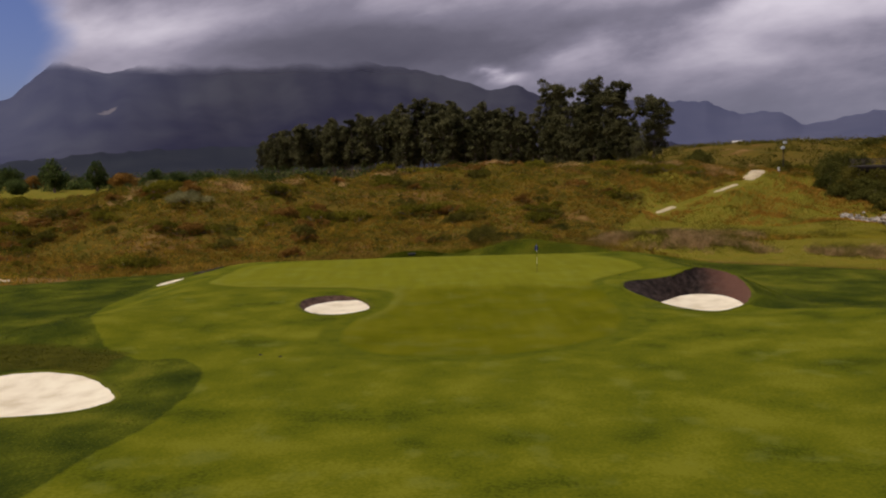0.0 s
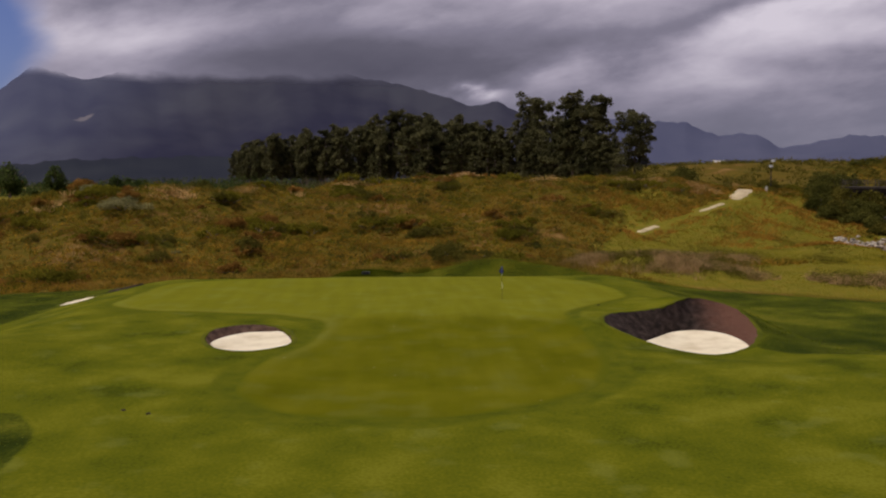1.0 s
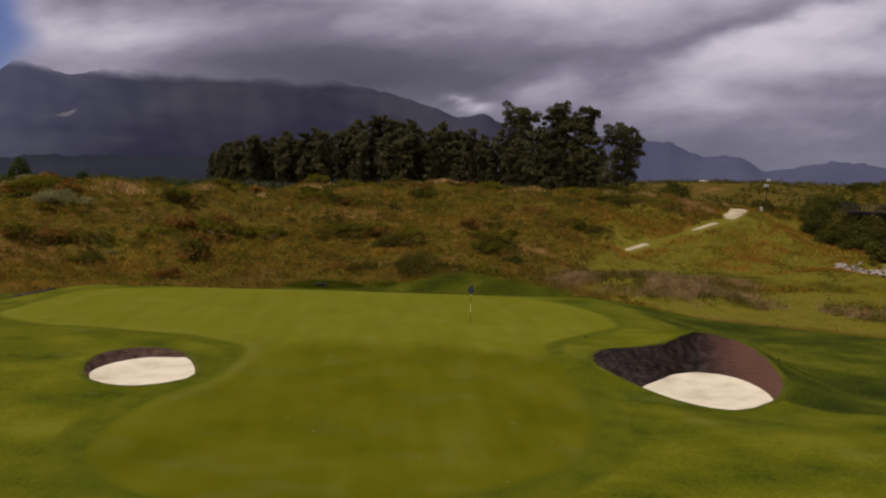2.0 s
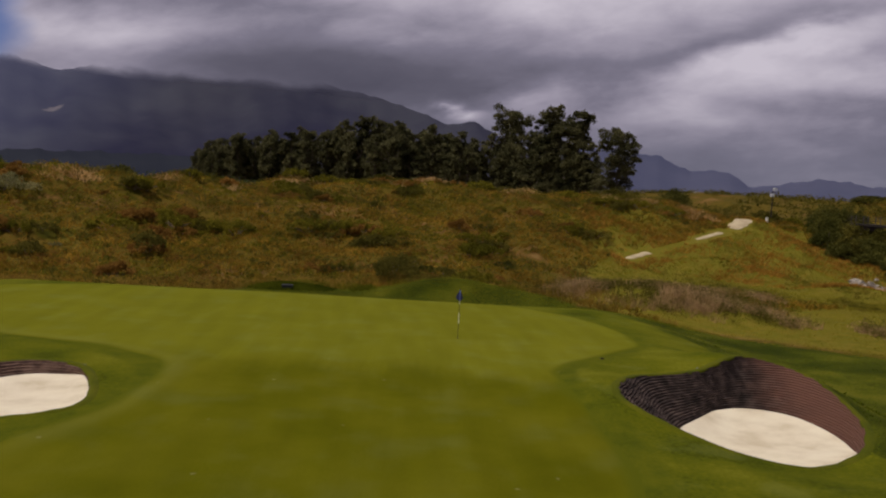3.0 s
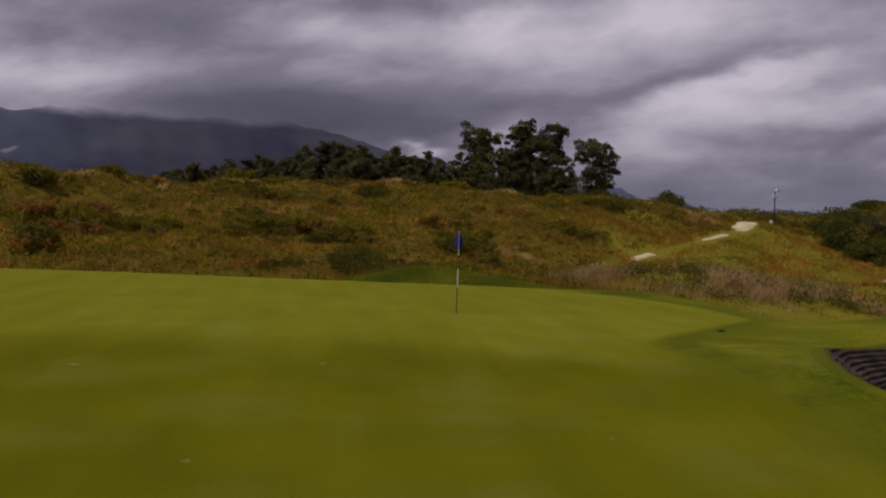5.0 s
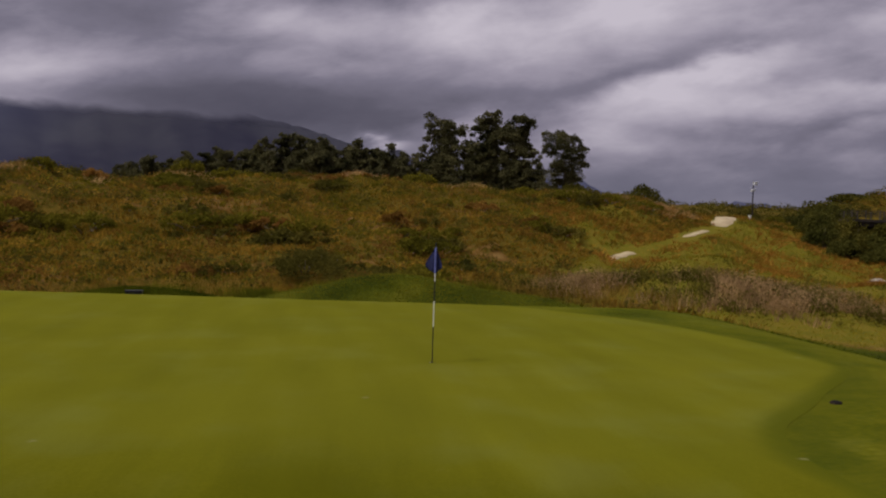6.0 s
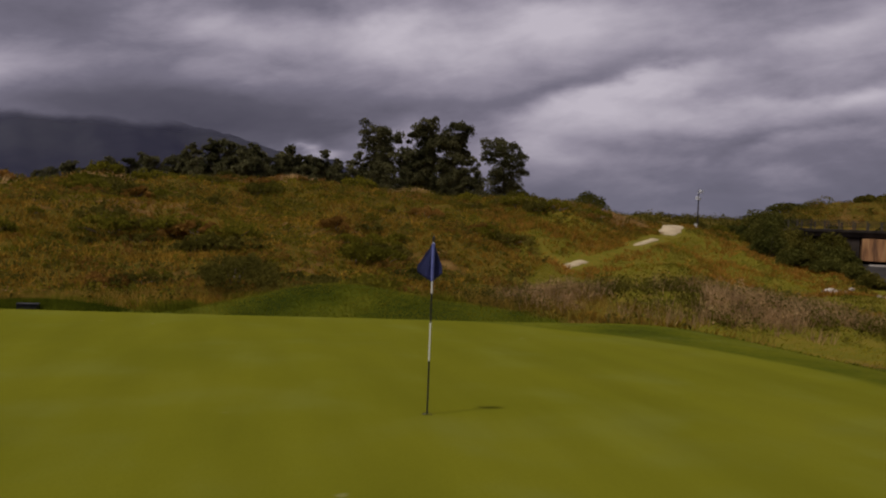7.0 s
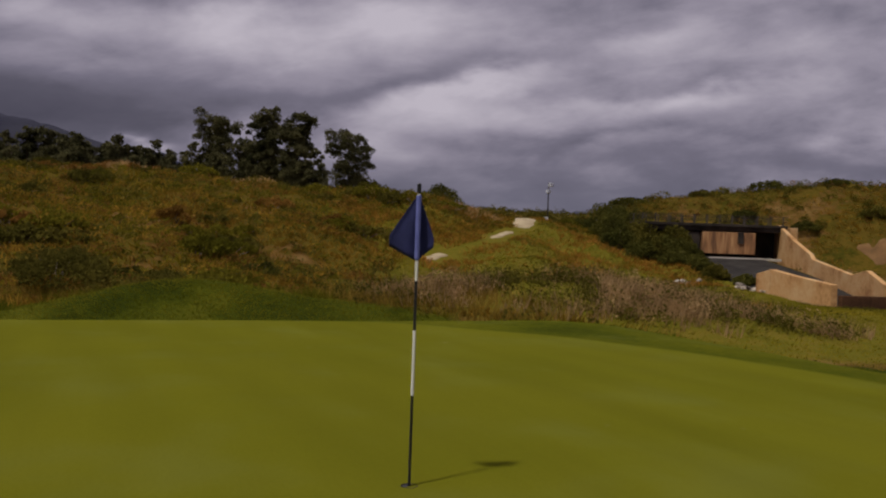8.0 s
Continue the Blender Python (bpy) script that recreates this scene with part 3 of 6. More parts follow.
def bump_at(x, y, cx, cy, rx, ry, h, turn=0.0):
    c, s = math.cos(turn), math.sin(turn)
    u, v = (x - cx) * c + (y - cy) * s, -(x - cx) * s + (y - cy) * c
    return h * np.exp(-(u / rx) ** 2 - (v / ry) ** 2)


def waves(x, y, size, seed):
    """Smooth uneven ground, about -1 to 1."""
    r = np.random.RandomState(seed)
    z = 0
    for k in range(7):
        a, p, f = r.uniform(0, 6.28), r.uniform(0, 6.28), r.uniform(0.6, 1.9)
        z = z + np.sin((x * math.cos(a) + y * math.sin(a)) * 6.28 * f / size + p)
    return z / 3.0


PATH_LINE = [(19.5, 57.0), (22, 60.2), (24.2, 62.2), (31, 67.6), (37.5, 77.2), (41.0, 81.0), (44.9, 87.6), (46.2, 95), (46, 106)]
RIDGE_Y = [(-160, 46), (-60, 48), (-38, 53), (-24, 70), (-14, 80), (10, 84), (38, 90), (51, 95), (64, 104), (80, 112), (106, 94), (160, 80)]
RIDGE_Z = [(-160, 4.7), (-60, 4.7), (-46, 5.3), (-38, 6.5), (-27, 5.6), (-14, 6.6), (-4, 7.3), (8, 6.8), (36, 6.7), (42, 4.7), (47, 4.6),
           (51, 5.4), (60, 2.6), (68, 4.0), (80, 10.0), (106, 12.3), (160, 14.0)]
FOOT_Y = [(-160, 12), (-30, 24), (-10, 30), (8, 33), (16, 41), (24, 46), (32, 50), (40, 54), (50, 59), (60, 66), (75, 92), (100, 70), (160, 40)]


def path_distance(x, y):
    best = np.full(np.shape(x), 1e9)
    for (ax, ay), (bx, by) in zip(PATH_LINE, PATH_LINE[1:]):
        dx, dy = bx - ax, by - ay
        t = np.clip(((x - ax) * dx + (y - ay) * dy) / (dx * dx + dy * dy), 0, 1)
        best = np.minimum(best, np.hypot(x - ax - t * dx, y - ay - t * dy))
    return best


PATH_Z = [(57, -0.3), (60.2, 0.1), (62.2, 0.55), (67.6, 2.0), (77.2, 2.85), (81, 3.6), (87.6, 4.75), (95, 4.7), (106, 3.6)]


def land(x, y):
    x, y = np.asarray(x, float), np.asarray(y, float)
    front = -0.30 * ease(6, 22, -y) - 0.5 * ease(24, 60, -y)
    back, right, left = ease(12, 21, y), ease(8, 17, x + 0.25 * np.minimum(y, 0)) * ease(18, 10, -y), ease(24, 33, -x)
    low = 1 - (1 - back) * (1 - right) * (1 - left)
    z = front * (1 - 0.6 * low) - 1.3 * low
    z = z - 0.55 * ease(24, 44, x) * ease(-4, 30, y)
    z = z + bump_at(x, y, 0.5, 24.9, 4.6, 2.5, 1.40) + bump_at(x, y, -11.0, 25.7, 2.8, 1.6, 0.42)
    z = z + bump_at(x, y, 13.5, 23.0, 7.0, 4.0, 1.6, -0.25) + bump_at(x, y, 20.0, 29.0, 8.0, 5.0, 0.7)
    z = z + bump_at(x, y, 8.2, -4.6, 4.4, 3.0, 0.26, 0.5) + bump_at(x, y, 11.5, -3.6, 3.1, 2.4, 0.50) + bump_at(x, y, 13.2, -5.8, 1.8, 2.2, 0.30) + bump_at(x, y, 16.0, -6.0, 2.2, 4.0, -0.30)
    z = z + bump_at(x, y, 4.6, -9.6, 2.2, 2.6, 0.50)
    z = z + bump_at(x, y, 10.5, -13.0, 4.6, 3.4, -0.75)
    z = z + bump_at(x, y, -29.0, -17.5, 6.0, 4.5, 1.0, 0.7) + bump_at(x, y, -22.0, -29.0, 4.5, 4.0, -0.35)
    z = z - 0.05 * ease(-12, 0, x) * ease(2, 13, y) * ease(24, 14, y)
    foot, crest_y, crest = knots(x, FOOT_Y), knots(x, RIDGE_Y), knots(x, RIDGE_Z)
    s = np.clip((y - foot) / (crest_y - foot), 0, 1)
    s = 0.45 * s + 0.55 * s * s * (3 - 2 * s)
    rise = np.maximum(z, -2.4) * (1 - s) + crest * s
    past = ease(0, 45, y - crest_y)
    far = 2.0 + 1.6 * ease(20, 42, x) + 6.6 * ease(28, 80, x) * ease(112, 215, y) - 4.0 * ease(400, 1500, np.hypot(x, y))
    z = np.where(y > foot, rise + past * (far - crest), z)
    wild = ease(0, 10, y - foot)
    z = z + wild * (0.50 * waves(x, y, 19, 3) + 0.28 * waves(x, y, 7.5, 4)) * ease(400, 150, np.hypot(x, y))
    z = z + bump_at(x, y, 22.6, 60.5, 5.0, 4.0, -1.9) + bump_at(x, y, 31.0, 68.0, 4.0, 4.0, 0.8) + bump_at(x, y, -3.6, 31.0, 4.5, 3.0, 0.9) + bump_at(x, y, -39.5, 53.0, 6.0, 5.0, 0.75)
    z = z + bump_at(x, y, 42.5, 50.5, 4.5, 4.5, 0.8) + bump_at(x, y, 52.5, 43.0, 6.0, 3.6, -0.75)
    # the path climbs a shallow gully
    z = z + bump_at(x, y, 38.5, 78.0, 5.0, 4.5, -1.0) + bump_at(x, y, 46.5, 87.5, 3.0, 3.0, 0.5) + bump_at(x, y, 44.5, 77.0, 4.0, 4.5, -0.7)
    by_path = ease(6.0, 1.4, path_distance(x, y)) * ease(52, 57, y) * ease(108, 100, y)
    z = z + by_path * (np.interp(y, *zip(*PATH_Z)) - z)
    # a ditch lined with rubble, then the sunken channel by the bridge
    z = z + bump_at(x, y, 51.0, 60.0, 4.0, 4.0, -0.9)
    along = (x - 66.0) * 0.33 + (y - 74.0) * 0.944
    off = (x - 66.0) * 0.944 - (y - 74.0) * 0.33
    mid = np.maximum(0.7 + 0.115 * (along - 8.0), -2.9)
    cut = ease(9.5, 6.0, np.abs(off)) * ease(-36, -28, along) * ease(34, 24, along)
    z = z + cut * (mid - z)
    return z


GREEN = closed_curve([(-23.5, -2.0), (-24.6, 5.0), (-23.0, 10.8), (-12, 13.4), (-3, 13.2), (3.4, 12.4), (7.2, 7.5), (8.0, 0.7), (5.4, -3.4),
                      (3.7, -5.6), (3.1, -8.4), (3.4, -12.6), (3.6, -17.0), (1.8, -22.2), (-3.2, -25.4), (-8.4, -25.1), (-11.3, -22), (-11.6, -17.5),
                      (-10.2, -12.5), (-10.4, -7.5), (-15, -4.8)], 160)
FAIRWAY = closed_curve([(-30.5, -6), (-31, 3), (-27.5, 11), (-20, 15), (-10, 16.5), (2, 16), (9, 12), (11.8, 6), (12.2, 0.5), (11.7, -3.4), (11.4, -8), (11.9, -12.2),
                        (15.5, -15.6), (30, -23.5), (60, -42), (60, -110), (-22, -110), (-20, -60), (-17.3, -39), (-16.2, -34), (-16.4, -28),
                        (-18.4, -24.4), (-21, -23.8), (-25, -18.6)], 200)
BUNKERS = {
    # rim, sand outline (same count, in step), depth of sand
    "right": (closed_curve([(4.58, -10.1), (4.88, -9.2), (5.95, -7.3), (7.5, -6.4), (8.45, -5.95), (9.5, -5.0), (11.0, -3.75), (12.6, -4.2), (13.0, -6.6), (12.7, -9.3), (11.8, -11.4),
                            (10.8, -12.4), (9.0, -13.5), (7.3, -13.2), (5.5, -11.9), (4.65, -10.95)], 96),
              closed_curve([(6.3, -11.0), (6.5, -10.4), (6.9, -9.2), (7.7, -8.1), (8.4, -7.2), (9.0, -6.5), (10.2, -6.0), (11.4, -6.6), (12.0, -7.9), (12.1, -9.6), (11.6, -11.3),
                            (10.7, -12.25), (9.0, -13.3), (7.4, -13.0), (6.1, -11.8), (6.0, -11.4)], 96), -1.30, 26),
    "small": (closed_curve([(-15.3, -12.0), (-15.5, -9.8), (-14.6, -8.5), (-13.5, -8.3), (-12.3, -9.0), (-11.1, -11.6), (-11.0, -13.4), (-12.5, -14.6), (-14.2, -14.0)], 63),
              closed_curve([(-15.0, -12.1), (-14.9, -10.6), (-14.2, -9.4), (-13.4, -9.0), (-12.25, -9.25), (-11.18, -11.6), (-11.08, -13.35), (-12.5, -14.5), (-14.15, -13.95)], 63), -0.36, 6),
    "front": (closed_curve([(-19.2, -30.2), (-20.2, -28.4), (-21.8, -26.6), (-23.6, -25.8), (-26.2, -25.8), (-29.5, -26.8), (-31.5, -29.5), (-30, -32.5), (-26, -33.4),
                            (-22.4, -32.7), (-20.2, -32.2), (-19.3, -31.2)], 60), None, 0, 0),
    "rear": (closed_curve([(-31.5, 8.0), (-31.6, 9.8), (-30.7, 11.0), (-29.6, 10.1), (-29.4, 8.1), (-30.0, 6.8), (-30.9, 6.9)], 42), None, 0, 0),
}


def scrub_edge(x):
    """Where the mown ground gives way to scrub."""
    return knots(x, [(-160, -12), (-60, 6), (-38, 15), (-20, 20.5), (-15, 22.0), (-13.5, 26.2), (-8.7, 26.2), (-7, 24.6), (-3.5, 27.2), (-1, 28.2), (6, 25), (11, 16.8), (20, 10.8), (30, 3.5), (60, -18)], 1.0)


def lines(*spans):
    out = [spans[0][0]]
    for a, b, step in spans:
        n = max(1, round((b - a) / step))
        out += list(np.linspace(a, b, n + 1)[1:])
    return np.array(out)


def dry_bank(x, y):
    """Positive on the dry grass bank that falls to the front bunker."""
    return np.minimum(np.minimum(1.9 - np.abs((y + 23.2) + 0.35 * (x + 26)), x + 38), 0.9 * (-21.6 - x))


def build_ground():
    xs = lines((-4500, -900, 400), (-900, -200, 60), (-200, -70, 6), (-70, -34, 1.2), (-34, 16, 0.36), (16, 75, 0.9), (75, 200, 5), (200, 900, 50), (900, 4500, 400))
    ys = lines((-1500, -160, 140), (-160, -80, 8), (-80, -34, 0.9), (-34, 16, 0.36), (16, 34, 0.6), (34, 125, 1.0), (125, 320, 6), (320, 900, 50), (900, 4500, 300))
    X, Y = np.meshgrid(xs, ys)
    nx, ny = len(xs), len(ys)
    x, y = X.ravel().copy(), Y.ravel().copy()
    gone = np.zeros(len(x), bool)
    depth = np.zeros(len(x))
    for rim, sand, zs, n in BUNKERS.values():
        near = (x > rim[:, 0].min() - 1) & (x < rim[:, 0].max() + 1) & (y > rim[:, 1].min() - 1) & (y < rim[:, 1].max() + 1)
        idx = np.nonzero(near)[0]
        d = signed(rim, x[idx], y[idx])
        dense = np.concatenate([rim + (np.roll(rim, -1, 0) - rim) * f for f in (0, 0.25, 0.5, 0.75)])
        snap = idx[np.abs(d) < 0.2]
        for i in snap:
            j = np.argmin((dense[:, 0] - x[i]) ** 2 + (dense[:, 1] - y[i]) ** 2)
            x[i], y[i] = dense[j]
        gone[idx[d >= 0.2]] = True
    z = land(x, y)
    by_green = (np.abs(x + 8) < 22) & (np.abs(y + 6) < 24)
    z[by_green] -= 0.06 * ease(0.3, 0.8, signed(GREEN, x[by_green], y[by_green]))
    q = np.arange(nx * ny).reshape(ny, nx)
    f = np.stack([q[:-1, :-1], q[:-1, 1:], q[1:, 1:], q[1:, :-1]], -1).reshape(-1, 4)
    f = f[~gone[f].any(1)]
    ob = quick_mesh("ground", np.stack([x, y, z], 1), f, M_GROUND, 4)
    me = ob.data
    me.polygons.foreach_set("use_smooth", np.ones(len(me.polygons), bool))
    close = (np.abs(x) < 130) & (np.abs(y) < 150)
    df = np.full(len(x), -50.0)
    df[close] = signed(FAIRWAY, x[close], y[close])
    meadow = 18 - np.hypot((x - 42) / 1.4, y - 62) + 12 * ease(70, 95, y) * ease(30, 44, x)
    meadow = np.maximum(meadow, np.minimum(1.2 * (x - np.interp(y, [34, 46] + [p[1] for p in PATH_LINE], [11, 14] + [p[0] for p in PATH_LINE])), 0.8 * np.minimum(np.minimum(y - 32, 92 - y), 57 - x)))
    meadow = np.maximum(meadow, 16 - np.hypot((x - 36) / 1.5, y - 27))
    meadow = np.maximum(meadow, np.minimum(np.minimum(1.5 * (x - 0.885 * y - 2), 46 - y), 2.5 * (y - scrub_edge(x)) - 3))
    meadow = np.maximum(meadow, np.minimum(15 - np.hypot((x - 27) / 1.5, y - 14), 2.5 * (y - scrub_edge(x)) - 3))
    meadow = np.maximum(meadow, np.minimum(np.hypot(x, y) - 190, 20) - 60 * ease(-0.44, -0.36, x / np.maximum(y + 64, 1)))
    meadow = np.maximum(meadow, 14 - np.hypot((x - 125) / 2.2, (y - 330) / 1.6) * 0.3)
    ring = np.full(len(x), -50.0)
    dg = signed(GREEN, x[close], y[close])
    ring[close] = np.minimum(0.9 + dg, 0.9) - 0.35 * ease(-17, -10, y[close]) + 0.35 * waves(x[close], y[close], 9, 21)
    for name, vals in (("d_bank", dry_bank(x, y)), ("d_fairway", df), ("d_scrub", y - scrub_edge(x)), ("d_meadow", meadow), ("d_ring", ring)):
        a = me.attributes.new(name, "FLOAT", "POINT")
        a.data.foreach_set("value", np.asarray(vals, np.float32))
    return tagged(ob, "olive-green golf fairway running into rough and dry scrub hillside", "ground", kind="structure")


ground = build_ground()


def build_green():
    """The putting surface lies a finger's breadth proud of the fairway."""
    xs, ys = np.arange(-26, 10, 0.22), np.arange(-27, 15, 0.22)
    X, Y = np.meshgrid(xs, ys)
    x, y = X.ravel().copy(), Y.ravel().copy()
    d = signed(GREEN, x, y)
    dense = closed_curve(GREEN, 1600)
    q = np.arange(len(x)).reshape(X.shape)
    f = np.stack([q[:-1, :-1], q[:-1, 1:], q[1:, 1:], q[1:, :-1]], -1).reshape(-1, 4)
    f = f[(d[f] > 0).any(1)]
    edge = np.unique(f)
    for i in edge[d[edge] <= 0.02]:
        j = np.argmin((dense[:, 0] - x[i]) ** 2 + (dense[:, 1] - y[i]) ** 2)
        x[i], y[i] = dense[j]
    rise = 0.019 * ease(0.0, 0.35, d) + 0.006
    px, py = x[f], y[f]
    area = 0.5 * sum(px[:, k] * py[:, (k + 1) % 4] - px[:, (k + 1) % 4] * py[:, k] for k in range(4))
    f = f[area > 0.002]
    used = np.unique(f)
    remap = np.zeros(len(x), int)
    remap[used] = np.arange(len(used))
    ob = quick_mesh("putting_green", np.stack([x, y, land(x, y) + rise], 1)[used], remap[f], M_GREEN, 4)
    ob.data.polygons.foreach_set("use_smooth", np.ones(len(ob.data.polygons), bool))
    a = ob.data.attributes.new("upper", "FLOAT", "POINT")
    up = ease(-8.5, -4.0, y[used] + 0.25 * np.abs(x[used] + 6) * 0.5)
    a.data.foreach_set("value", np.asarray(up, np.float32))
    b = ob.data.attributes.new("rim", "FLOAT", "POINT")
    b.data.foreach_set("value", np.asarray(0.9 * ease(0.4, 0.05, d[used] + 0.15 * waves(x[used], y[used], 5, 61)), np.float32))
    c = ob.data.attributes.new("lip", "FLOAT", "POINT")
    west = ease(-8.0, -9.6, x[used]) * ease(-19, -15, y[used]) * ease(9, 3, y[used])
    c.data.foreach_set("value", np.asarray(0.3 * west * np.exp(-((d[used] - 0.55) / 0.4) ** 2), np.float32))
    return tagged(ob, "close-mown putting green with pale mowing stripes", "putting green", kind="structure")


build_green()


def build_bunker(rim, sand, zs, layers, label, sod=None):
    n = len(rim)
    c = rim.mean(0)
    zr = land(rim[:, 0], rim[:, 1])
    if layers == 0:
        sand, zs = rim, float(zr.mean()) - 0.35
    ob = thing("bunker", label, "sand bunker", (c[0], c[1], zs), "sand bunkers of the green")
    # sand: rings in to the middle, a little dished and raked up towards the edge
    if layers:
        low = 0.30 * np.clip((zr - zs) / 1.5, 0, 1) + 0.02
        front = np.linalg.norm(rim - sand, axis=1) < 0.3
        low = np.where(front, np.maximum(low, (zr - zs) * 0.62), low)
        for _ in range(4):
            low = (np.roll(low, 1) + 2 * low + np.roll(low, -1)) / 4
    else:
        low = zr - zs - 0.02
    verts, faces = [], []
    rings = 9
    mid = sand.mean(0)
    for k in range(rings):
        t = k / rings
        for p, lo in zip(sand, low):
            q = p + (mid - p) * t
            verts.append((q[0] - c[0], q[1] - c[1], lo * (1 - t) ** 2 + 0.025 * t * math.sin(q[0] * 2.3) * math.sin(q[1] * 1.9)))
    verts.append((*(mid - c), 0.0))
    for k in range(rings - 1):
        faces += [(k * n + i, k * n + (i + 1) % n, (k + 1) * n + (i + 1) % n, (k + 1) * n + i) for i in range(n)]
    faces += [((rings - 1) * n + i, (rings - 1) * n + (i + 1) % n, rings * n) for i in range(n)]
    mesh_object("sand", verts, [f[::-1] for f in faces], M_SAND, ob, True)["label"] = "pale raked sand"
    # level courses of stacked sod, each set back a little from the one below
    if layers:
        high = np.maximum(zr - zs + 0.015, low + 0.02)
        base, step = float(low.min()) - 0.10, (float(high.max()) - float(low.min()) + 0.10) / layers
        rng = random.Random(layers)
        for k in range(layers):
            v, f = [], []
            z0, z1 = base + k * step, base + (k + 1) * step
            ph = rng.uniform(0, 6.28)
            for i in range(n):
                lo, hi = low[i] - 0.1, high[i]
                away = (rim[i] - sand[i]) / (np.linalg.norm(rim[i] - sand[i]) + 1e-6)
                wob = 0.022 * math.sin(i * 0.9 + ph) + 0.015 * math.sin(i * 2.3 + 2 * ph)
                for zz, back, zt in ((z0, 0.0, z0), (z1 - 0.012, 0.010, z0), (z1, 0.045, z1)):
                    q = min(max(zz, lo), hi)
                    t = (min(max(zt, lo), hi) - lo) / (hi - lo)
                    p = sand[i] + (rim[i] - sand[i]) * t + away * (back + wob * (t < 0.98)) - c
                    v.append((p[0], p[1], q))
            # each unbroken run of a course is a piece of its own
            shown = [v[3 * i + 1][2] - v[3 * i][2] + v[3 * ((i + 1) % n) + 1][2] - v[3 * ((i + 1) % n)][2] > 1e-4 for i in range(n)]
            gaps = [i for i in range(n) if not shown[i]]
            order = [(gaps[0] + q) % n for q in range(n)] if gaps else list(range(n))
            run = []
            for i in order + [None]:
                if i is not None and shown[i]:
                    run.append(i)
                elif run:
                    ends = run + ([(run[-1] + 1) % n] if len(run) < n else [])
                    vv = [v[3 * q + w] for q in ends for w in range(3)]
                    m2 = len(ends)
                    for q in range(len(run)):
                        a, b = 3 * q, 3 * ((q + 1) % m2)
                        f += [(a, b, b + 1, a + 1), (a + 1, b + 1, b + 2, a + 2)]
                    if len(run) > 2:
                        mesh_object("sod_layer", vv, f, sod or M_SOD, ob)
                    run, f = [], []
    # turf lip rolled over the rim
    v, f = [], []
    for i in range(n):
        along = rim[(i + 1) % n] - rim[i - 1]
        nrm = np.array([along[1], -along[0]]) / (np.linalg.norm(along) + 1e-9)
        if float(signed(rim, np.array([rim[i][0] + nrm[0] * 0.05]), np.array([rim[i][1] + nrm[1] * 0.05]))[0]) > 0:
            nrm = -nrm
        wob = 0.02 * math.sin(i * 1.7) + 0.015 * math.sin(i * 4.1)
        for off, dz in ((-0.05 + wob, -0.06), (-0.04 + wob, 0.012), (0.05, 0.03), (0.2, 0.012), (0.3, -0.05)):
            p = rim[i] + nrm * off
            v.append((p[0] - c[0], p[1] - c[1], float(land(p[0], p[1])) - zs + dz))
    for i in range(n):
        a, b = 5 * i, 5 * ((i + 1) % n)
        f += [(a + k, b + k, b + k + 1, a + k + 1) for k in range(4)]
    lip = mesh_object("turf_lip", v, f, M_LIP, ob, True)
    lip["label"] = "mown grass lip"
    return ob


M_LIP = material("mown_lip", [(0.050, 0.060, 0.004), (0.090, 0.090, 0.006)], 0.9, 20, 0.9, 0.3, spec=0.04)
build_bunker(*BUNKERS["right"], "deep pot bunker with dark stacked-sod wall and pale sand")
build_bunker(*BUNKERS["small"], "small round bunker with sod wall and white sand", M_SODRED)
build_bunker(*BUNKERS["front"], "broad shallow bunker of pale sand below a grass bank")
build_bunker(*BUNKERS["rear"], "thin strip of a sand bunker beyond the green")


# ---- distance ----
def mountain_range(name, label, outline, reach, depth, mat, seed):
    """A range all along an arc; outline: bearing and angle of the crest."""
    az, r = np.linspace(outline[0][0], outline[-1][0], 260), np.linspace(0, 1, 26)
    A, R = np.meshgrid(np.radians(az), r)
    crest = np.interp(np.degrees(A), *zip(*outline))
    rs = np.random.RandomState(seed)
    rough = sum(np.sin(np.degrees(A) * f + p + 5 * R * s) * a for f, p, s, a in
                zip((1.7, 3.9, 7.3, 13.0, 21.0), rs.uniform(0, 6, 5), rs.uniform(-1, 1, 5), (0.06, 0.05, 0.035, 0.025, 0.015)))
    spur = 0.10 + 0.10 * np.sin(np.degrees(A) * 0.45 + 4 * R) + 0.05 * np.sin(np.degrees(A) * 1.1 - 7 * R + 1) + 0.03 * np.sin(np.degrees(A) * 2.9 + 9 * R)
    shape = np.where(R < 0.8, (R / 0.8) ** 1.5 * (1 - spur * np.sin(math.pi * np.minimum(R / 0.8, 1))), 1 - (R - 0.8) * 2.5)
    dist = reach + depth * R
    far = reach + depth * 0.8
    z = 6 + np.tan(np.radians(crest + rough * R * (crest > 0))) * far * shape - 14 * (1 - R)
    v = np.stack([np.sin(A) * dist, np.cos(A) * dist - 30, z], -1).reshape(-1, 3)
    q = np.arange(A.size).reshape(A.shape)
    f = np.stack([q[:-1, :-1], q[:-1, 1:], q[1:, 1:], q[1:, :-1]], -1).reshape(-1, 4)
    ob = quick_mesh(name, v, f, mat, 4)
    ob.data.polygons.foreach_set("use_smooth", np.ones(len(ob.data.polygons), bool))
    return tagged(ob, label, "mountain", kind="structure")


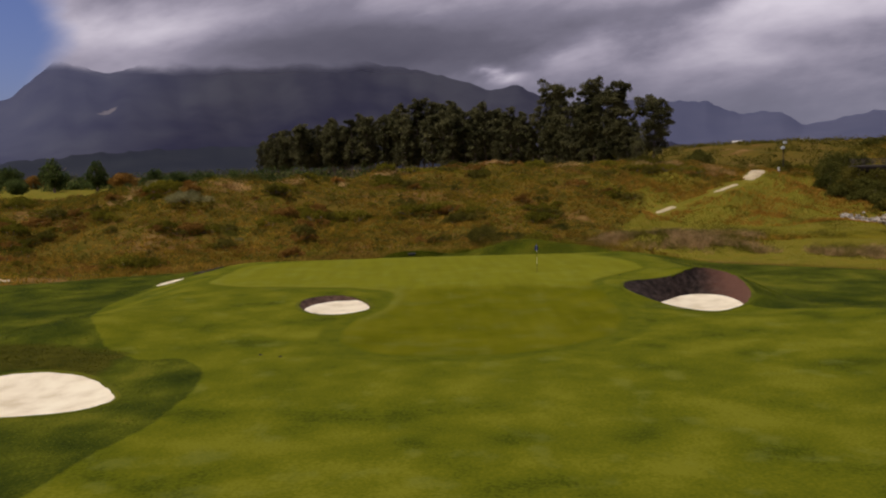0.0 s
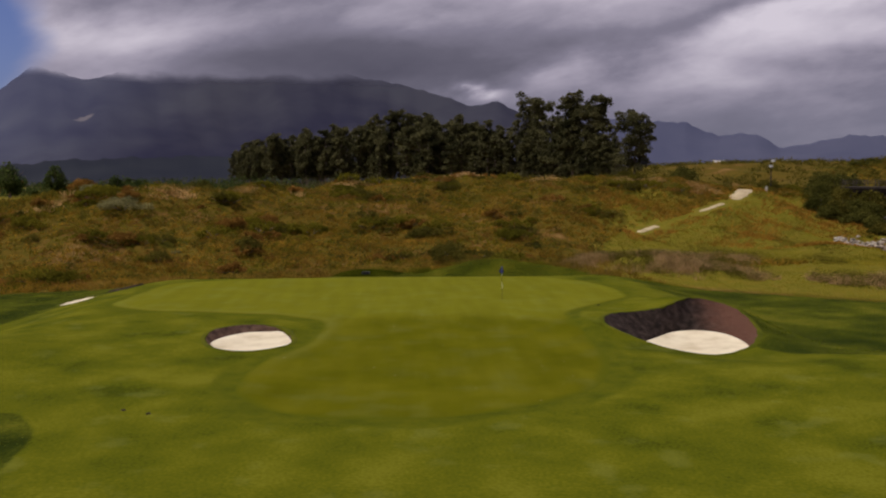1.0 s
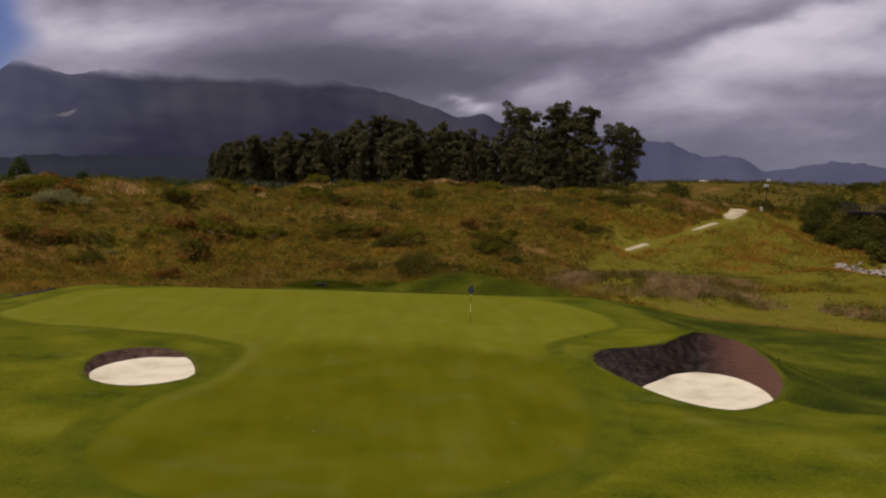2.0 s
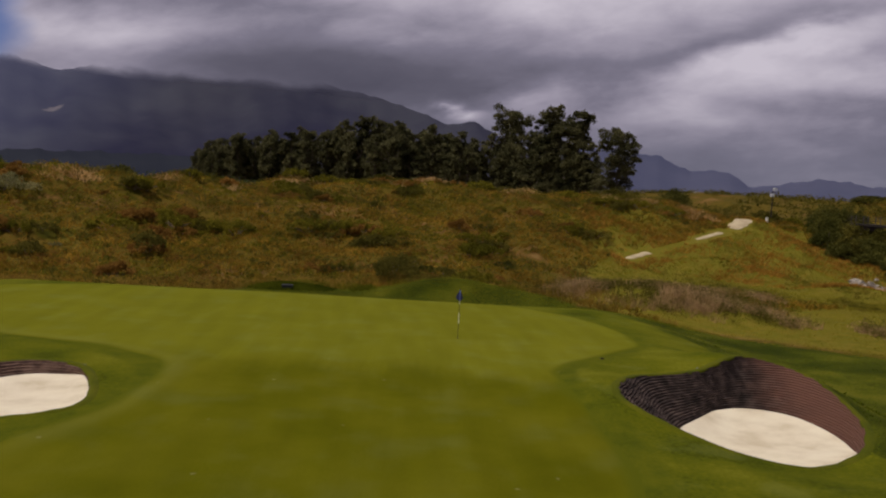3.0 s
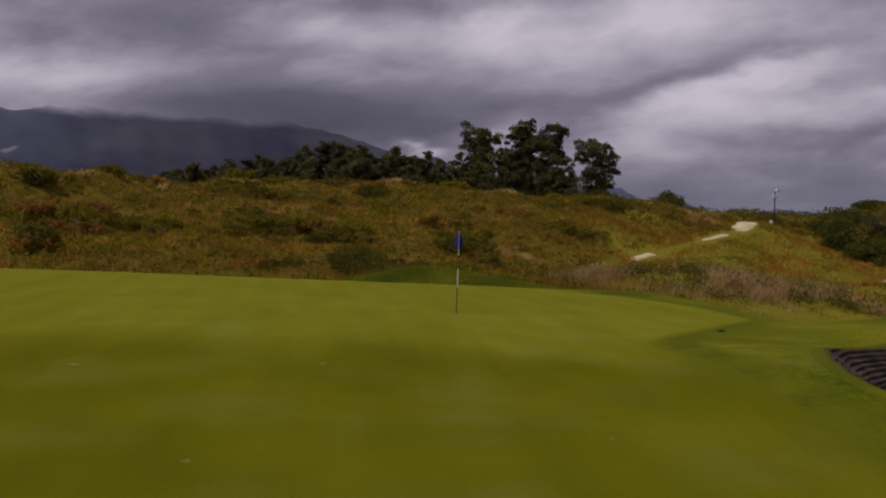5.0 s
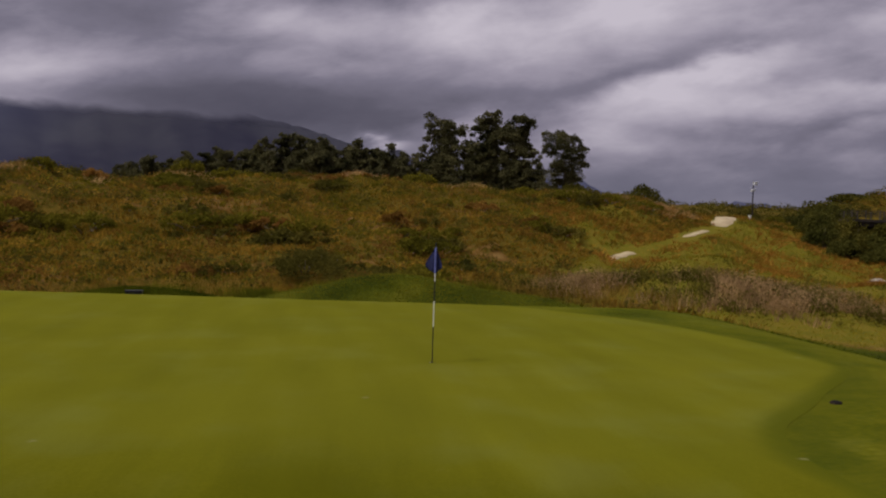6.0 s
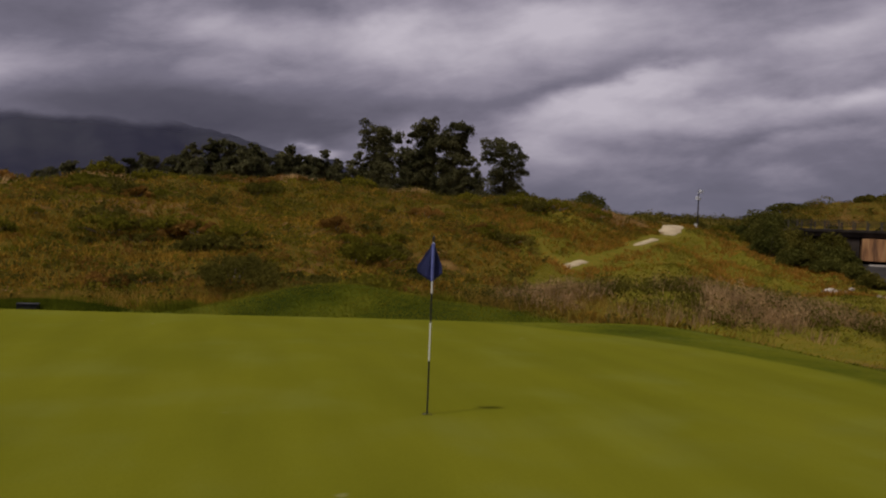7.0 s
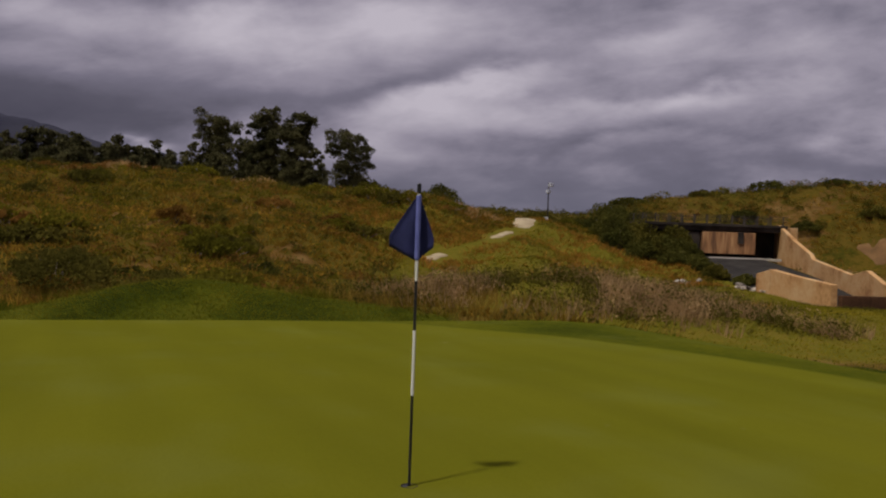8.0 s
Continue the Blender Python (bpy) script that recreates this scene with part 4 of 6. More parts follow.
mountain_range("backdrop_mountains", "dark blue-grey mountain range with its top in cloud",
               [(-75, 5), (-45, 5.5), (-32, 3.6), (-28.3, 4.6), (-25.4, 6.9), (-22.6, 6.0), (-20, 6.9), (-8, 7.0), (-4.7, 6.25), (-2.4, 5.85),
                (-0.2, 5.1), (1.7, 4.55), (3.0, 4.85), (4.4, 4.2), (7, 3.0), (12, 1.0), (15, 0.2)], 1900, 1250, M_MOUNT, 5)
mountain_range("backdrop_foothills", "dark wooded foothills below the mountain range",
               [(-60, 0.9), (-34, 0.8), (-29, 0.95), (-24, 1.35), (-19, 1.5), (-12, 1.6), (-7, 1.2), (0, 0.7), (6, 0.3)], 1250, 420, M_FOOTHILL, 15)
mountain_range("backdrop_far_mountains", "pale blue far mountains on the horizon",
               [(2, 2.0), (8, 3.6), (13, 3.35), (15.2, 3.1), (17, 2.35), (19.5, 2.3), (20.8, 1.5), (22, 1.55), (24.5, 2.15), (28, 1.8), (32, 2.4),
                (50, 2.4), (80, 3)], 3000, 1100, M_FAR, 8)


# ---- plants ----
def leaf_cloud(rng, centres, radii, count, size, squash=0.8, droop=0.0):
    """Leaves scattered round centres, as quads. centres (k, 3), radii (k,), count leaves for each."""
    k = len(centres)
    d = rng.normal(size=(k, count, 3))
    d /= np.linalg.norm(d, axis=2, keepdims=True)
    r = radii[:, None, None] * rng.uniform(0.35, 1.0, (k, count, 1)) ** 0.6
    p = centres[:, None] + d * r * np.array([1, 1, squash])
    p = p.reshape(-1, 3)
    u = rng.normal(size=p.shape)
    u /= np.linalg.norm(u, axis=1, keepdims=True)
    w = np.cross(u, rng.normal(size=p.shape))
    w /= np.linalg.norm(w, axis=1, keepdims=True)
    u[:, 2] -= droop
    s = size * rng.uniform(0.6, 1.5, (len(p), 1))
    v = np.stack([p - u * s, p + w * s * 0.5, p + u * s, p - w * s * 0.5], 1).reshape(-1, 3)
    return v


def clump_leaves(rng, centres, radii, count, size, squash=0.92):
    """Domed clumps of hanging leaves: most leaves sit on the upper shell of each clump."""
    k = len(centres)
    d = rng.normal(size=(k, count, 3))
    d /= np.linalg.norm(d, axis=2, keepdims=True)
    d[:, :, 2] = np.where(d[:, :, 2] < -0.35, -d[:, :, 2] * 0.6, d[:, :, 2])
    lump = 1 + 0.22 * np.sin(5 * d[:, :, :1] + np.arange(k)[:, None, None]) * np.sin(4 * d[:, :, 1:2] + 2)
    r = radii[:, None, None] * rng.uniform(0.25, 1.0, (k, count, 1)) ** 0.45 * lump
    p = (centres[:, None] + d * r * np.array([1, 1, squash])).reshape(-1, 3)
    u = rng.normal(size=p.shape) * (1, 1, 0.6)
    u[:, 2] -= 0.8
    u /= np.linalg.norm(u, axis=1, keepdims=True)
    w = np.cross(u, rng.normal(size=p.shape))
    w /= np.linalg.norm(w, axis=1, keepdims=True)
    s = size * rng.uniform(0.6, 1.4, (len(p), 1))
    return np.stack([p - u * s, p + w * s * 0.5, p + u * s, p - w * s * 0.5], 1).reshape(-1, 3)


def gum_tree(seed, height, spread, bare, label, leaves=200, skirt=0, limbs=13, leaf=0.2, crown=0.74):
    """A gum tree: leaning tapered trunk, limbs, rounded leaf clumps with gaps between. skirt: clumps low round the trunk;
    crown: the height, as a share, at which the crown is widest."""
    rng = np.random.RandomState(seed)
    ob = thing("gum_tree", label, "tree", (0, 0, 0), "trees of the gum grove")
    bm = bmesh.new()
    lean = rng.uniform(-0.05, 0.05, 2)
    zs = np.linspace(0, height * 0.93, 9)
    tr = [(lean[0] * z + 0.25 * math.sin(z * 0.3 + seed), lean[1] * z + 0.25 * math.cos(z * 0.27 + seed), z) for z in zs]
    r0 = height * 0.015
    tube(bm, tr, [r0 * (1.25 if i == 0 else 1 - 0.85 * i / 8) for i in range(9)], 8)
    cen, rad = [np.array(tr[-1]) + (0, 0, -0.3)], [spread * 0.22]
    for k in range(limbs):
        t = bare + (0.95 - bare) * (k + rng.uniform(0, 0.9)) / limbs
        i = min(7, int(t / 0.93 * 8 * 0.93))
        base = np.array(tr[i]) + (np.array(tr[i + 1]) - np.array(tr[i])) * min(1.0, t * 8 - i)
        a = k * 2.4 + rng.uniform(-0.6, 0.6)
        wide = 1.0 - 1.25 * max(0.0, t - crown) / (1 - crown) * 0.55 - 0.8 * max(0.0, crown - t)
        reach = spread * rng.uniform(0.50, 1.0) * max(0.3, wide)
        tip = base + np.array([math.cos(a) * reach, math.sin(a) * reach, reach * rng.uniform(0.45, 0.95)])
        tip[2] = min(tip[2], height * 0.95)
        midp = (base + tip) / 2 + np.array([0, 0, -0.15 * reach])
        tube(bm, [base, midp, tip], [r0 * 0.40 * (1.2 - t), r0 * 0.26 * (1.2 - t), r0 * 0.08], 5)
        cen += [tip, (midp + tip) / 2 + rng.normal(size=3) * spread * 0.10]
        rad += [spread * rng.uniform(0.26, 0.38), spread * rng.uniform(0.24, 0.34)]
        for q in range(2):
            cen.append(tip + rng.uniform(-1, 1, 3) * spread * (0.28, 0.28, 0.36))
            rad.append(spread * rng.uniform(0.15, 0.27))
        cen.append(base + (tip - base) * 0.25 + rng.normal(size=3) * spread * 0.12)
        rad.append(spread * rng.uniform(0.22, 0.32))
    for k in range(skirt):
        z = height * rng.uniform(max(0.15, bare * 0.7), 0.86)
        x0, y0 = (np.interp(z, zs, [p[q] for p in tr]) for q in (0, 1))
        a, d = rng.uniform(0, 6.28), spread * rng.uniform(0.1, 0.68)
        cen.append(np.array([x0 + math.cos(a) * d, y0 + math.sin(a) * d, z]))
        rad.append(spread * rng.uniform(0.26, 0.40))
    part("trunk", bm, M_BARK, ob, "pale peeling trunk and limbs")
    cen, rad = np.array(cen), np.array(rad)
    cen[:, 2] *= height * 0.96 / (cen[:, 2] + rad * 0.7).max()
    v = clump_leaves(rng, cen, rad, leaves, leaf)
    quick_mesh("crown", v, np.arange(len(v)), M_GUM, 4, ob)["label"] = "dark drooping foliage in rounded clumps"
    return ob


def place_at(x, y, z=None, turn=0.0, scale=1.0, sink=0.1):
    return Matrix.LocRotScale((x, y, float(land(x, y)) - sink if z is None else z), Euler((0, 0, turn)), (scale,) * 3)


def put(ob, x, y, turn=0.0, scale=1.0, sink=0.1):
    ob.matrix_basis = place_at(x, y, None, turn, scale, sink)
    return ob


def copy_scaled(ob, x, y, turn, scale):
    c = copy_thing(ob, place_at(x, y, None, turn, 1.0))
    c.scale = (scale,) * 3
    return c


# the four tall ones at the near end of the grove
put(gum_tree(11, 19.8, 5.2, 0.22, "tall dark gum tree with open crown of rounded clumps", 230, 12, 15, 0.20, 0.64), 43.0, 163.2)
put(gum_tree(12, 26.2, 4.6, 0.12, "tall dark gum tree with thick column of foliage", 210, 64, 17, 0.24, 0.78), 37.6, 185.0)
put(gum_tree(13, 29.8, 4.5, 0.26, "tallest dark gum tree with clumped crown", 210, 62, 17, 0.24, 0.78), 31.8, 196.5)
put(gum_tree(14, 32.6, 6.0, 0.30, "tall broad gum tree with spreading clumped crown", 210, 58, 18, 0.26, 0.80), 24.0, 224.0)
kinds = [gum_tree(20 + k, h, w, bare, "dark gum tree standing in a dense grove", 50, skirt, limbs, 0.45, cr) for k, (h, w, bare, skirt, limbs, cr) in enumerate(
    ((27.0, 5.0, 0.20, 14, 12, 0.62), (29.0, 4.2, 0.16, 16, 12, 0.58), (25.5, 5.4, 0.24, 12, 11, 0.70), (28.5, 4.6, 0.26, 10, 11, 0.66), (26.5, 4.4, 0.12, 18, 12, 0.56)))]
rng_t = random.Random(4)
spots = [(27.5, 212.0, 0.88), (34.0, 202.0, 0.78), (25.0, 219.0, 0.80), (39.5, 180.0, 0.62), (36.0, 193.0, 0.70), (30.0, 206.0, 0.84), (18.5, 232.0, 0.84), (22.5, 226.0, 0.72),
         (41.8, 167.5, 0.30), (40.2, 172.5, 0.40), (38.8, 178.5, 0.44), (37.2, 186.5, 0.46), (33.4, 193.5, 0.50), (31.2, 201.5, 0.52), (26.4, 214.0, 0.56), (40.8, 170.0, 0.34), (40.5, 176.0, 0.46), (38.5, 181.0, 0.58), (34.6, 190.0, 0.62), (28.0, 209.0, 0.66), (20.0, 228.0, 0.72), (35.5, 191.0, 0.56), (33.0, 199.0, 0.58), (29.0, 208.0, 0.62), (25.5, 216.0, 0.62), (21.5, 223.0, 0.56), (17.0, 229.0, 0.66), (14.5, 236.0, 0.7),
         (-118.0, 436.0, 0.90), (-121.0, 440.0, 0.86), (-124.0, 446.0, 0.80), (-127.0, 448.0, 0.70), (-122.5, 452.0, 0.84)]
for k in range(106):
    t = (k + rng_t.uniform(0, 0.8)) / 106
    # a dip in the tree tops where the grove thins behind the tall ones
    tall = np.interp(t, (0, 0.10, 0.17, 0.30, 0.42, 0.55, 0.8, 1.0), (0.80, 0.82, 0.94, 1.12, 1.16, 1.04, 1.00, 0.90))
    x0, y0 = np.interp(t, (0, 0.35, 1), (18, -15, -126)), np.interp(t, (0, 0.35, 1), (236, 300, 452))
    x0, y0 = x0 + rng_t.uniform(-7, 7), y0 + rng_t.uniform(-12, 12)
    if (x0 + 4.7) / (y0 + 63.8) > -0.243:
        spots.append((x0, y0, float(tall) * rng_t.uniform(0.80, 1.08)))
for k, (x0, y0, sz) in enumerate(spots):
    if k < 5:
        put(kinds[k], x0, y0, rng_t.uniform(0, 6.28), sz)
    else:
        copy_scaled(kinds[k % 5], x0, y0, rng_t.uniform(0, 6.28), sz)


def field_tree(seed, height, width, label, mat):
    """A round-headed tree of the valley fields."""
    rng = np.random.RandomState(seed)
    ob = thing("field_tree", label, "tree", (0, 0, 0), "trees along the valley fields")
    bm = bmesh.new()
    tube(bm, [(0, 0, -0.3), (0.1, 0, height * 0.3), (0, 0.1, height * 0.75)], [height * 0.035, height * 0.025, height * 0.008], 7)
    for k in range(6):
        a = k * 1.05
        tube(bm, [(0.05, 0.05, height * 0.3), (math.cos(a) * width * 0.2, math.sin(a) * width * 0.2, height * 0.5),
                  (math.cos(a) * width * 0.36, math.sin(a) * width * 0.36, height * 0.65)], [height * 0.014, height * 0.01, height * 0.004], 5)
    part("trunk", bm, M_BARK, ob)
    k = 34
    d = rng.normal(size=(k, 3))
    d /= np.linalg.norm(d, axis=1, keepdims=True)
    cen = d * np.array([width * 0.38, width * 0.38, height * 0.36]) * rng.uniform(0.5, 1, (k, 1)) + (0, 0, height * 0.47)
    v = leaf_cloud(rng, cen, rng.uniform(0.13, 0.22, k) * width, 110, 0.30, 0.85)
    quick_mesh("crown", v, np.arange(len(v)), mat, 4, ob)
    return ob


fields = [field_tree(61, 11, 10, "dark leafy tree on the valley field", M_FIELDLEAF), field_tree(62, 8, 9, "green leafy tree on the valley field", M_FIELDLEAF),
          field_tree(63, 6, 10, "low brown-leaved tree on the valley field", M_BROWN), field_tree(64, 13, 8, "tall dark tree on the valley field", M_FIELDLEAF)]
rng_f = random.Random(12)
for k in range(26):
    az = radians(-31.5 + 17.5 * ((k + rng_f.uniform(0, 1)) / 26) ** 1.2)
    d = rng_f.uniform(235, 420) if k % 3 else rng_f.uniform(500, 760)
    x0, y0 = -5 + math.sin(az) * d, -64 + math.cos(az) * d
    sz = (rng_f.uniform(0.7, 1.15) if math.degrees(az) < -26 else rng_f.uniform(0.32, 0.6)) * (1 if d < 450 else 1.4)
    if k < 4:
        put(fields[k], x0, y0, rng_f.uniform(0, 6), sz)
    else:
        copy_scaled(fields[rng_f.choice((0, 0, 1, 1, 2, 3))], x0, y0, rng_f.uniform(0, 6), sz)

for kind, x0, y0, sz in ((0, -143.0, 222.0, 1.18), (3, -131.0, 228.0, 0.95), (2, -122.0, 229.0, 1.15), (1, -152.0, 216.0, 0.85), (0, -115.0, 237.0, 0.75), (1, -108.0, 243.0, 0.8), (0, -162.0, 212.0, 0.8), (1, -100.0, 252.0, 0.7)):
    copy_scaled(fields[kind], x0, y0, x0, sz)


def shrub(seed, width, height, mat, label, category="shrub", leaf=0.09, clumps=26, per=60, stems=True):
    """A bush: a few stems and a mound of leaf clumps."""
    rng = np.random.RandomState(seed)
    ob = thing("shrub" if category != "tree" else "small_tree", label, category, (0, 0, 0), "shrubs of the scrub slope" if category != "tree" else "")
    a, r = rng.uniform(0, 6.28, clumps), rng.uniform(0, 1, clumps) ** 0.5
    cen = np.stack([np.cos(a) * r * width * 0.42, np.sin(a) * r * width * 0.42,
                    height * (0.22 + 0.56 * (1 - r ** 2) * rng.uniform(0.6, 1.1, clumps))], 1)
    rad = rng.uniform(0.14, 0.24, clumps) * min(width, height * 1.6)
    bm = bmesh.new()
    for k in range(7):
        tip = cen[k]
        tube(bm, [(0.1 * math.cos(k), 0.1 * math.sin(k), -0.15), tip * (0.5, 0.5, 0.6), tip], [0.03 * height, 0.02 * height, 0.006 * height], 5)
    part("stem", bm, M_BARK, ob)
    v = leaf_cloud(rng, cen, rad, per, leaf, 0.75)
    v[:, 2] = np.maximum(v[:, 2], -0.1)
    quick_mesh("foliage", v, np.arange(len(v)), mat, 4, ob)
    return ob


put(shrub(1, 4.6, 1.7, M_SHRUB, "brown-olive shrub on the foot of the slope", leaf=0.07, clumps=44, per=110), -3.8, 30.2)
put(shrub(2, 2.6, 1.0, M_DARK, "low dark shrub in dry grass"), 6.1, 43.2)
put(shrub(3, 7.0, 1.8, M_PALE, "silvery grey-green shrub on the hillside", leaf=0.07, clumps=60, per=110), -40.2, 44.2)
put(shrub(4, 5.0, 3.0, M_DARK, "rounded dark shrub on the ridge", leaf=0.16, clumps=40), -39.3, 72.0)
put(shrub(5, 5.2, 3.2, M_DARK, "small dark bushy tree on the crest of the slope", "tree", 0.15, 44), 36.7, 95.5)
for k, (x0, y0, w, h) in enumerate([(60, 95, 6, 5.6), (58, 89, 6, 5.6), (54.6, 76.6, 4.5, 3.4), (56.9, 74.8, 4, 2.8), (58.3, 72.6, 3.4, 2.2), (57.0, 68.0, 3, 1.7), (57.6, 64.0, 2.6, 1.3), (55.5, 84, 5, 3.6), (60, 86, 6, 5.0), (62, 95, 6.5, 5.6), (57, 79, 4.5, 3.0),
                                    (62.5, 82.5, 4.6, 4.6), (61, 78.5, 4.0, 3.6), (60, 80, 4.0, 3.8), (64.2, 83.6, 3.4, 4.2), (66, 99, 6.5, 5), (53.5, 76, 4, 2.4), (52.5, 99, 4, 2), (59, 81, 4, 3), (55, 72.5, 3, 1.6), (75, 89.5, 4.6, 5.6), (78.5, 88.2, 4.4, 6.0), (72, 90, 3.4, 3.6), (70, 93, 4, 5), (66, 92.5, 3, 3.6)]):
    put(shrub(40 + k, w, h, (M_DARK, M_DARK, M_SHRUB)[k % 3], "dark dense bush on the bank beside the bridge", leaf=0.17, clumps=50, per=46), x0, y0)
for k, (x0, y0, w, h) in enumerate([(30, 97, 3, 1.2), (70, 118, 6, 1.6), (78, 116, 8, 1.8), (88, 110, 7, 1.5), (96, 104, 8, 1.8), (104, 99, 7, 1.6), (112, 95, 8, 1.9),
                                    (92, 92, 5, 1.8), (86, 98, 4, 1.6), (101, 88, 5, 1.8), (110, 82, 5, 1.8), (58, 112, 4, 1.6), (66, 122, 6, 1.6), (120, 90, 8, 2)]):
    put(shrub(70 + k, w, h, M_DARK if k % 3 else M_SHRUB, "dark low bush on the hill above the bridge", leaf=0.13, clumps=44), x0, y0, 0, 1, 0.3)


def scatter(n, x0, x1, y0, y1, seed, keep):
    rng = np.random.RandomState(seed)
    x, y = rng.uniform(x0, x1, n), rng.uniform(y0, y1, n)
    ok = keep(x, y, rng)
    return x[ok], y[ok], rng




def channel(x, y):
    along = (x - 66.0) * 0.33 + (y - 74.0) * 0.944
    off = (x - 66.0) * 0.944 - (y - 74.0) * 0.33
    return (np.abs(off) < 7.0) & (along > -34) & (along < 32)


def open_meadow(x, y):
    below_path = (x > np.interp(y, [34, 46] + [p[1] for p in PATH_LINE], [11, 14] + [p[0] for p in PATH_LINE]) + 0.6) & (y > 35) & (y < 90) & (x < 54)
    return ((x > 0.885 * y + 3.3) & (y < 46)) | (np.hypot((x - 42) / 1.4, y - 60) < 8) | below_path


def in_view(x, y):
    """The ground on this side of the ridge."""
    return (np.hypot((x - 94.5) / 3.6, (y - 83.0) / 2.0) > 1) & (y > scrub_edge(x) + 0.3) & (y < knots(x, RIDGE_Y) + 14) & (path_distance(x, y) > 1.5 - 0.9 * ((x > 25.5) & (x < 31)) - 0.9 * ((x > 39.2) & (x < 40.2))) & ~channel(x, y)


hill_kinds = [shrub(100 + k, w, h, m, lab, leaf=0.085, clumps=18, per=50) for k, (w, h, m, lab) in enumerate([
    (2.6, 1.1, M_SHRUB, "rounded dark olive shrub on the hillside"), (3.4, 0.9, M_SHRUB, "spreading dark shrub on the hillside"),
    (2.4, 1.1, M_OLIVE, "olive-green shrub on the hillside"), (3.6, 1.2, M_OLIVE, "broad olive shrub on the hillside"),
    (2.2, 0.9, M_BROWN, "rusty brown dry shrub on the hillside"), (3.0, 0.8, M_BROWN, "low brown dry shrub on the hillside"),
    (2.0, 0.8, M_PALE, "grey-green shrub on the hillside")])]
rng_h = random.Random(31)
done = [0] * len(hill_kinds)
near = []
while sum(done) < 245:
    if near:
        x0, y0 = near.pop()
    else:
        x0, y0 = rng_h.uniform(-74, 66), rng_h.uniform(22, 100)
        near = [(x0 + rng_h.gauss(0, 2.2), y0 + rng_h.gauss(0, 1.8)) for q in range(rng_h.randint(1, 4))]
    a, b = np.array([x0]), np.array([y0])
    clump = float(waves(a, b, 22, 41)[0])
    if not in_view(a, b)[0] or y0 < float(scrub_edge(x0)) + 2.5 or clump + rng_h.uniform(-0.7, 0.7) < 0.15 or y0 > float(knots(x0, RIDGE_Y)) + 5 or (x0 > 12 and y0 < 62) or open_meadow(a, b)[0]:
        continue
    k = rng_h.choice((0, 0, 1, 1, 2, 2, 3, 3, 4, 4, 5, 5, 4, 5, 2, 3, 6) if y0 < 60 and x0 < -20 else (0, 0, 1, 1, 2, 2, 3, 3, 4, 4, 5, 5))
    sz = rng_h.uniform(0.5, 1.6)
    if done[k] == 0:
        put(hill_kinds[k], x0, y0, rng_h.uniform(0, 6.28), sz)
    else:
        copy_scaled(hill_kinds[k], x0, y0, rng_h.uniform(0, 6.28), sz)
    done[k] += 1


def grass_stuff(name, label, x, y, rng, height, blades, width, mat, spread=0.25, bend=0.5):
    """Tufts of tapering blades."""
    n = len(x)
    z = land(x, y)
    h = height * rng.uniform(0.55, 1.3, n)
    a = rng.uniform(0, 6.28, (n, blades))
    off = rng.uniform(0, spread, (n, blades))
    bx, by = x[:, None] + np.cos(a) * off, y[:, None] + np.sin(a) * off
    hh = h[:, None] * rng.uniform(0.6, 1.15, (n, blades))
    lx, ly = np.cos(a) * hh * bend * rng.uniform(0.2, 1, (n, blades)), np.sin(a) * hh * bend * rng.uniform(0.2, 1, (n, blades))
    t = rng.uniform(0, 6.28, (n, blades))
    wx, wy = np.cos(t) * width, np.sin(t) * width
    zb = z[:, None] - 0.05
    v = np.stack([np.stack([bx - wx, by - wy, zb + 0 * bx], -1), np.stack([bx + wx, by + wy, zb + 0 * bx], -1),
                  np.stack([bx + lx, by + ly, zb + hh], -1)], 2).reshape(-1, 3)
    return tagged(quick_mesh(name, v, np.arange(len(v)), mat, 3), label, "grass", kind="stuff")


def shrub_stuff(name, label, x, y, rng, size, leaves, leaf, mat, flat=0.7):
    """Low bushes, each a small dome of leaves."""
    z = land(x, y)
    s = size * rng.uniform(0.5, 1.35, len(x))
    v = leaf_cloud(rng, np.stack([x, y, z + s * 0.3], 1), s, leaves, leaf, flat)
    return tagged(quick_mesh(name, v, np.arange(len(v)), mat, 4), label, "scrub", kind="stuff")


patch = lambda x, y, size, seed: waves(x, y, size, seed)

mound = lambda x, y: 1 - ((x - 14.5) / 9.0) ** 2 - ((y - 22.6 + 0.32 * (x - 14.5)) / 4.4) ** 2
wild = lambda x, y: in_view(x, y) & (mound(x, y) < 0.05)
upslope = lambda x, y: ease(0.45, 0.85, (y - knots(x, FOOT_Y)) / (knots(x, RIDGE_Y) - knots(x, FOOT_Y)))
brush_edge = lambda x, y: (x > 13) & (y < scrub_edge(x) + 8)
X, Y, R = scatter(90000, -78, 128, 12, 126, 1, lambda x, y, r: wild(x, y) & ~open_meadow(x, y) & ~brush_edge(x, y) & (patch(x, y, 21, 11) + r.normal(size=len(x)) * 0.7 > -0.1 + 0.9 * upslope(x, y)))
grass_stuff("dry_grass", "golden brown dry grass on the scrub hillside", X, Y, R, 0.46, 6, 0.05, M_GOLD, 0.35, 1.1)
X, Y, R = scatter(80000, -78, 128, 8, 126, 2, lambda x, y, r: wild(x, y) & (x < 62) & ~open_meadow(x, y) & ~brush_edge(x, y) & (patch(x, y, 26, 12) + r.normal(size=len(x)) * 0.6 > 0.05 - 0.6 * upslope(x, y)) )
grass_stuff("long_grass", "long olive-green grass on the slope", X, Y, R, 0.30, 6, 0.05, M_GREENGRASS, 0.35, 1.2)
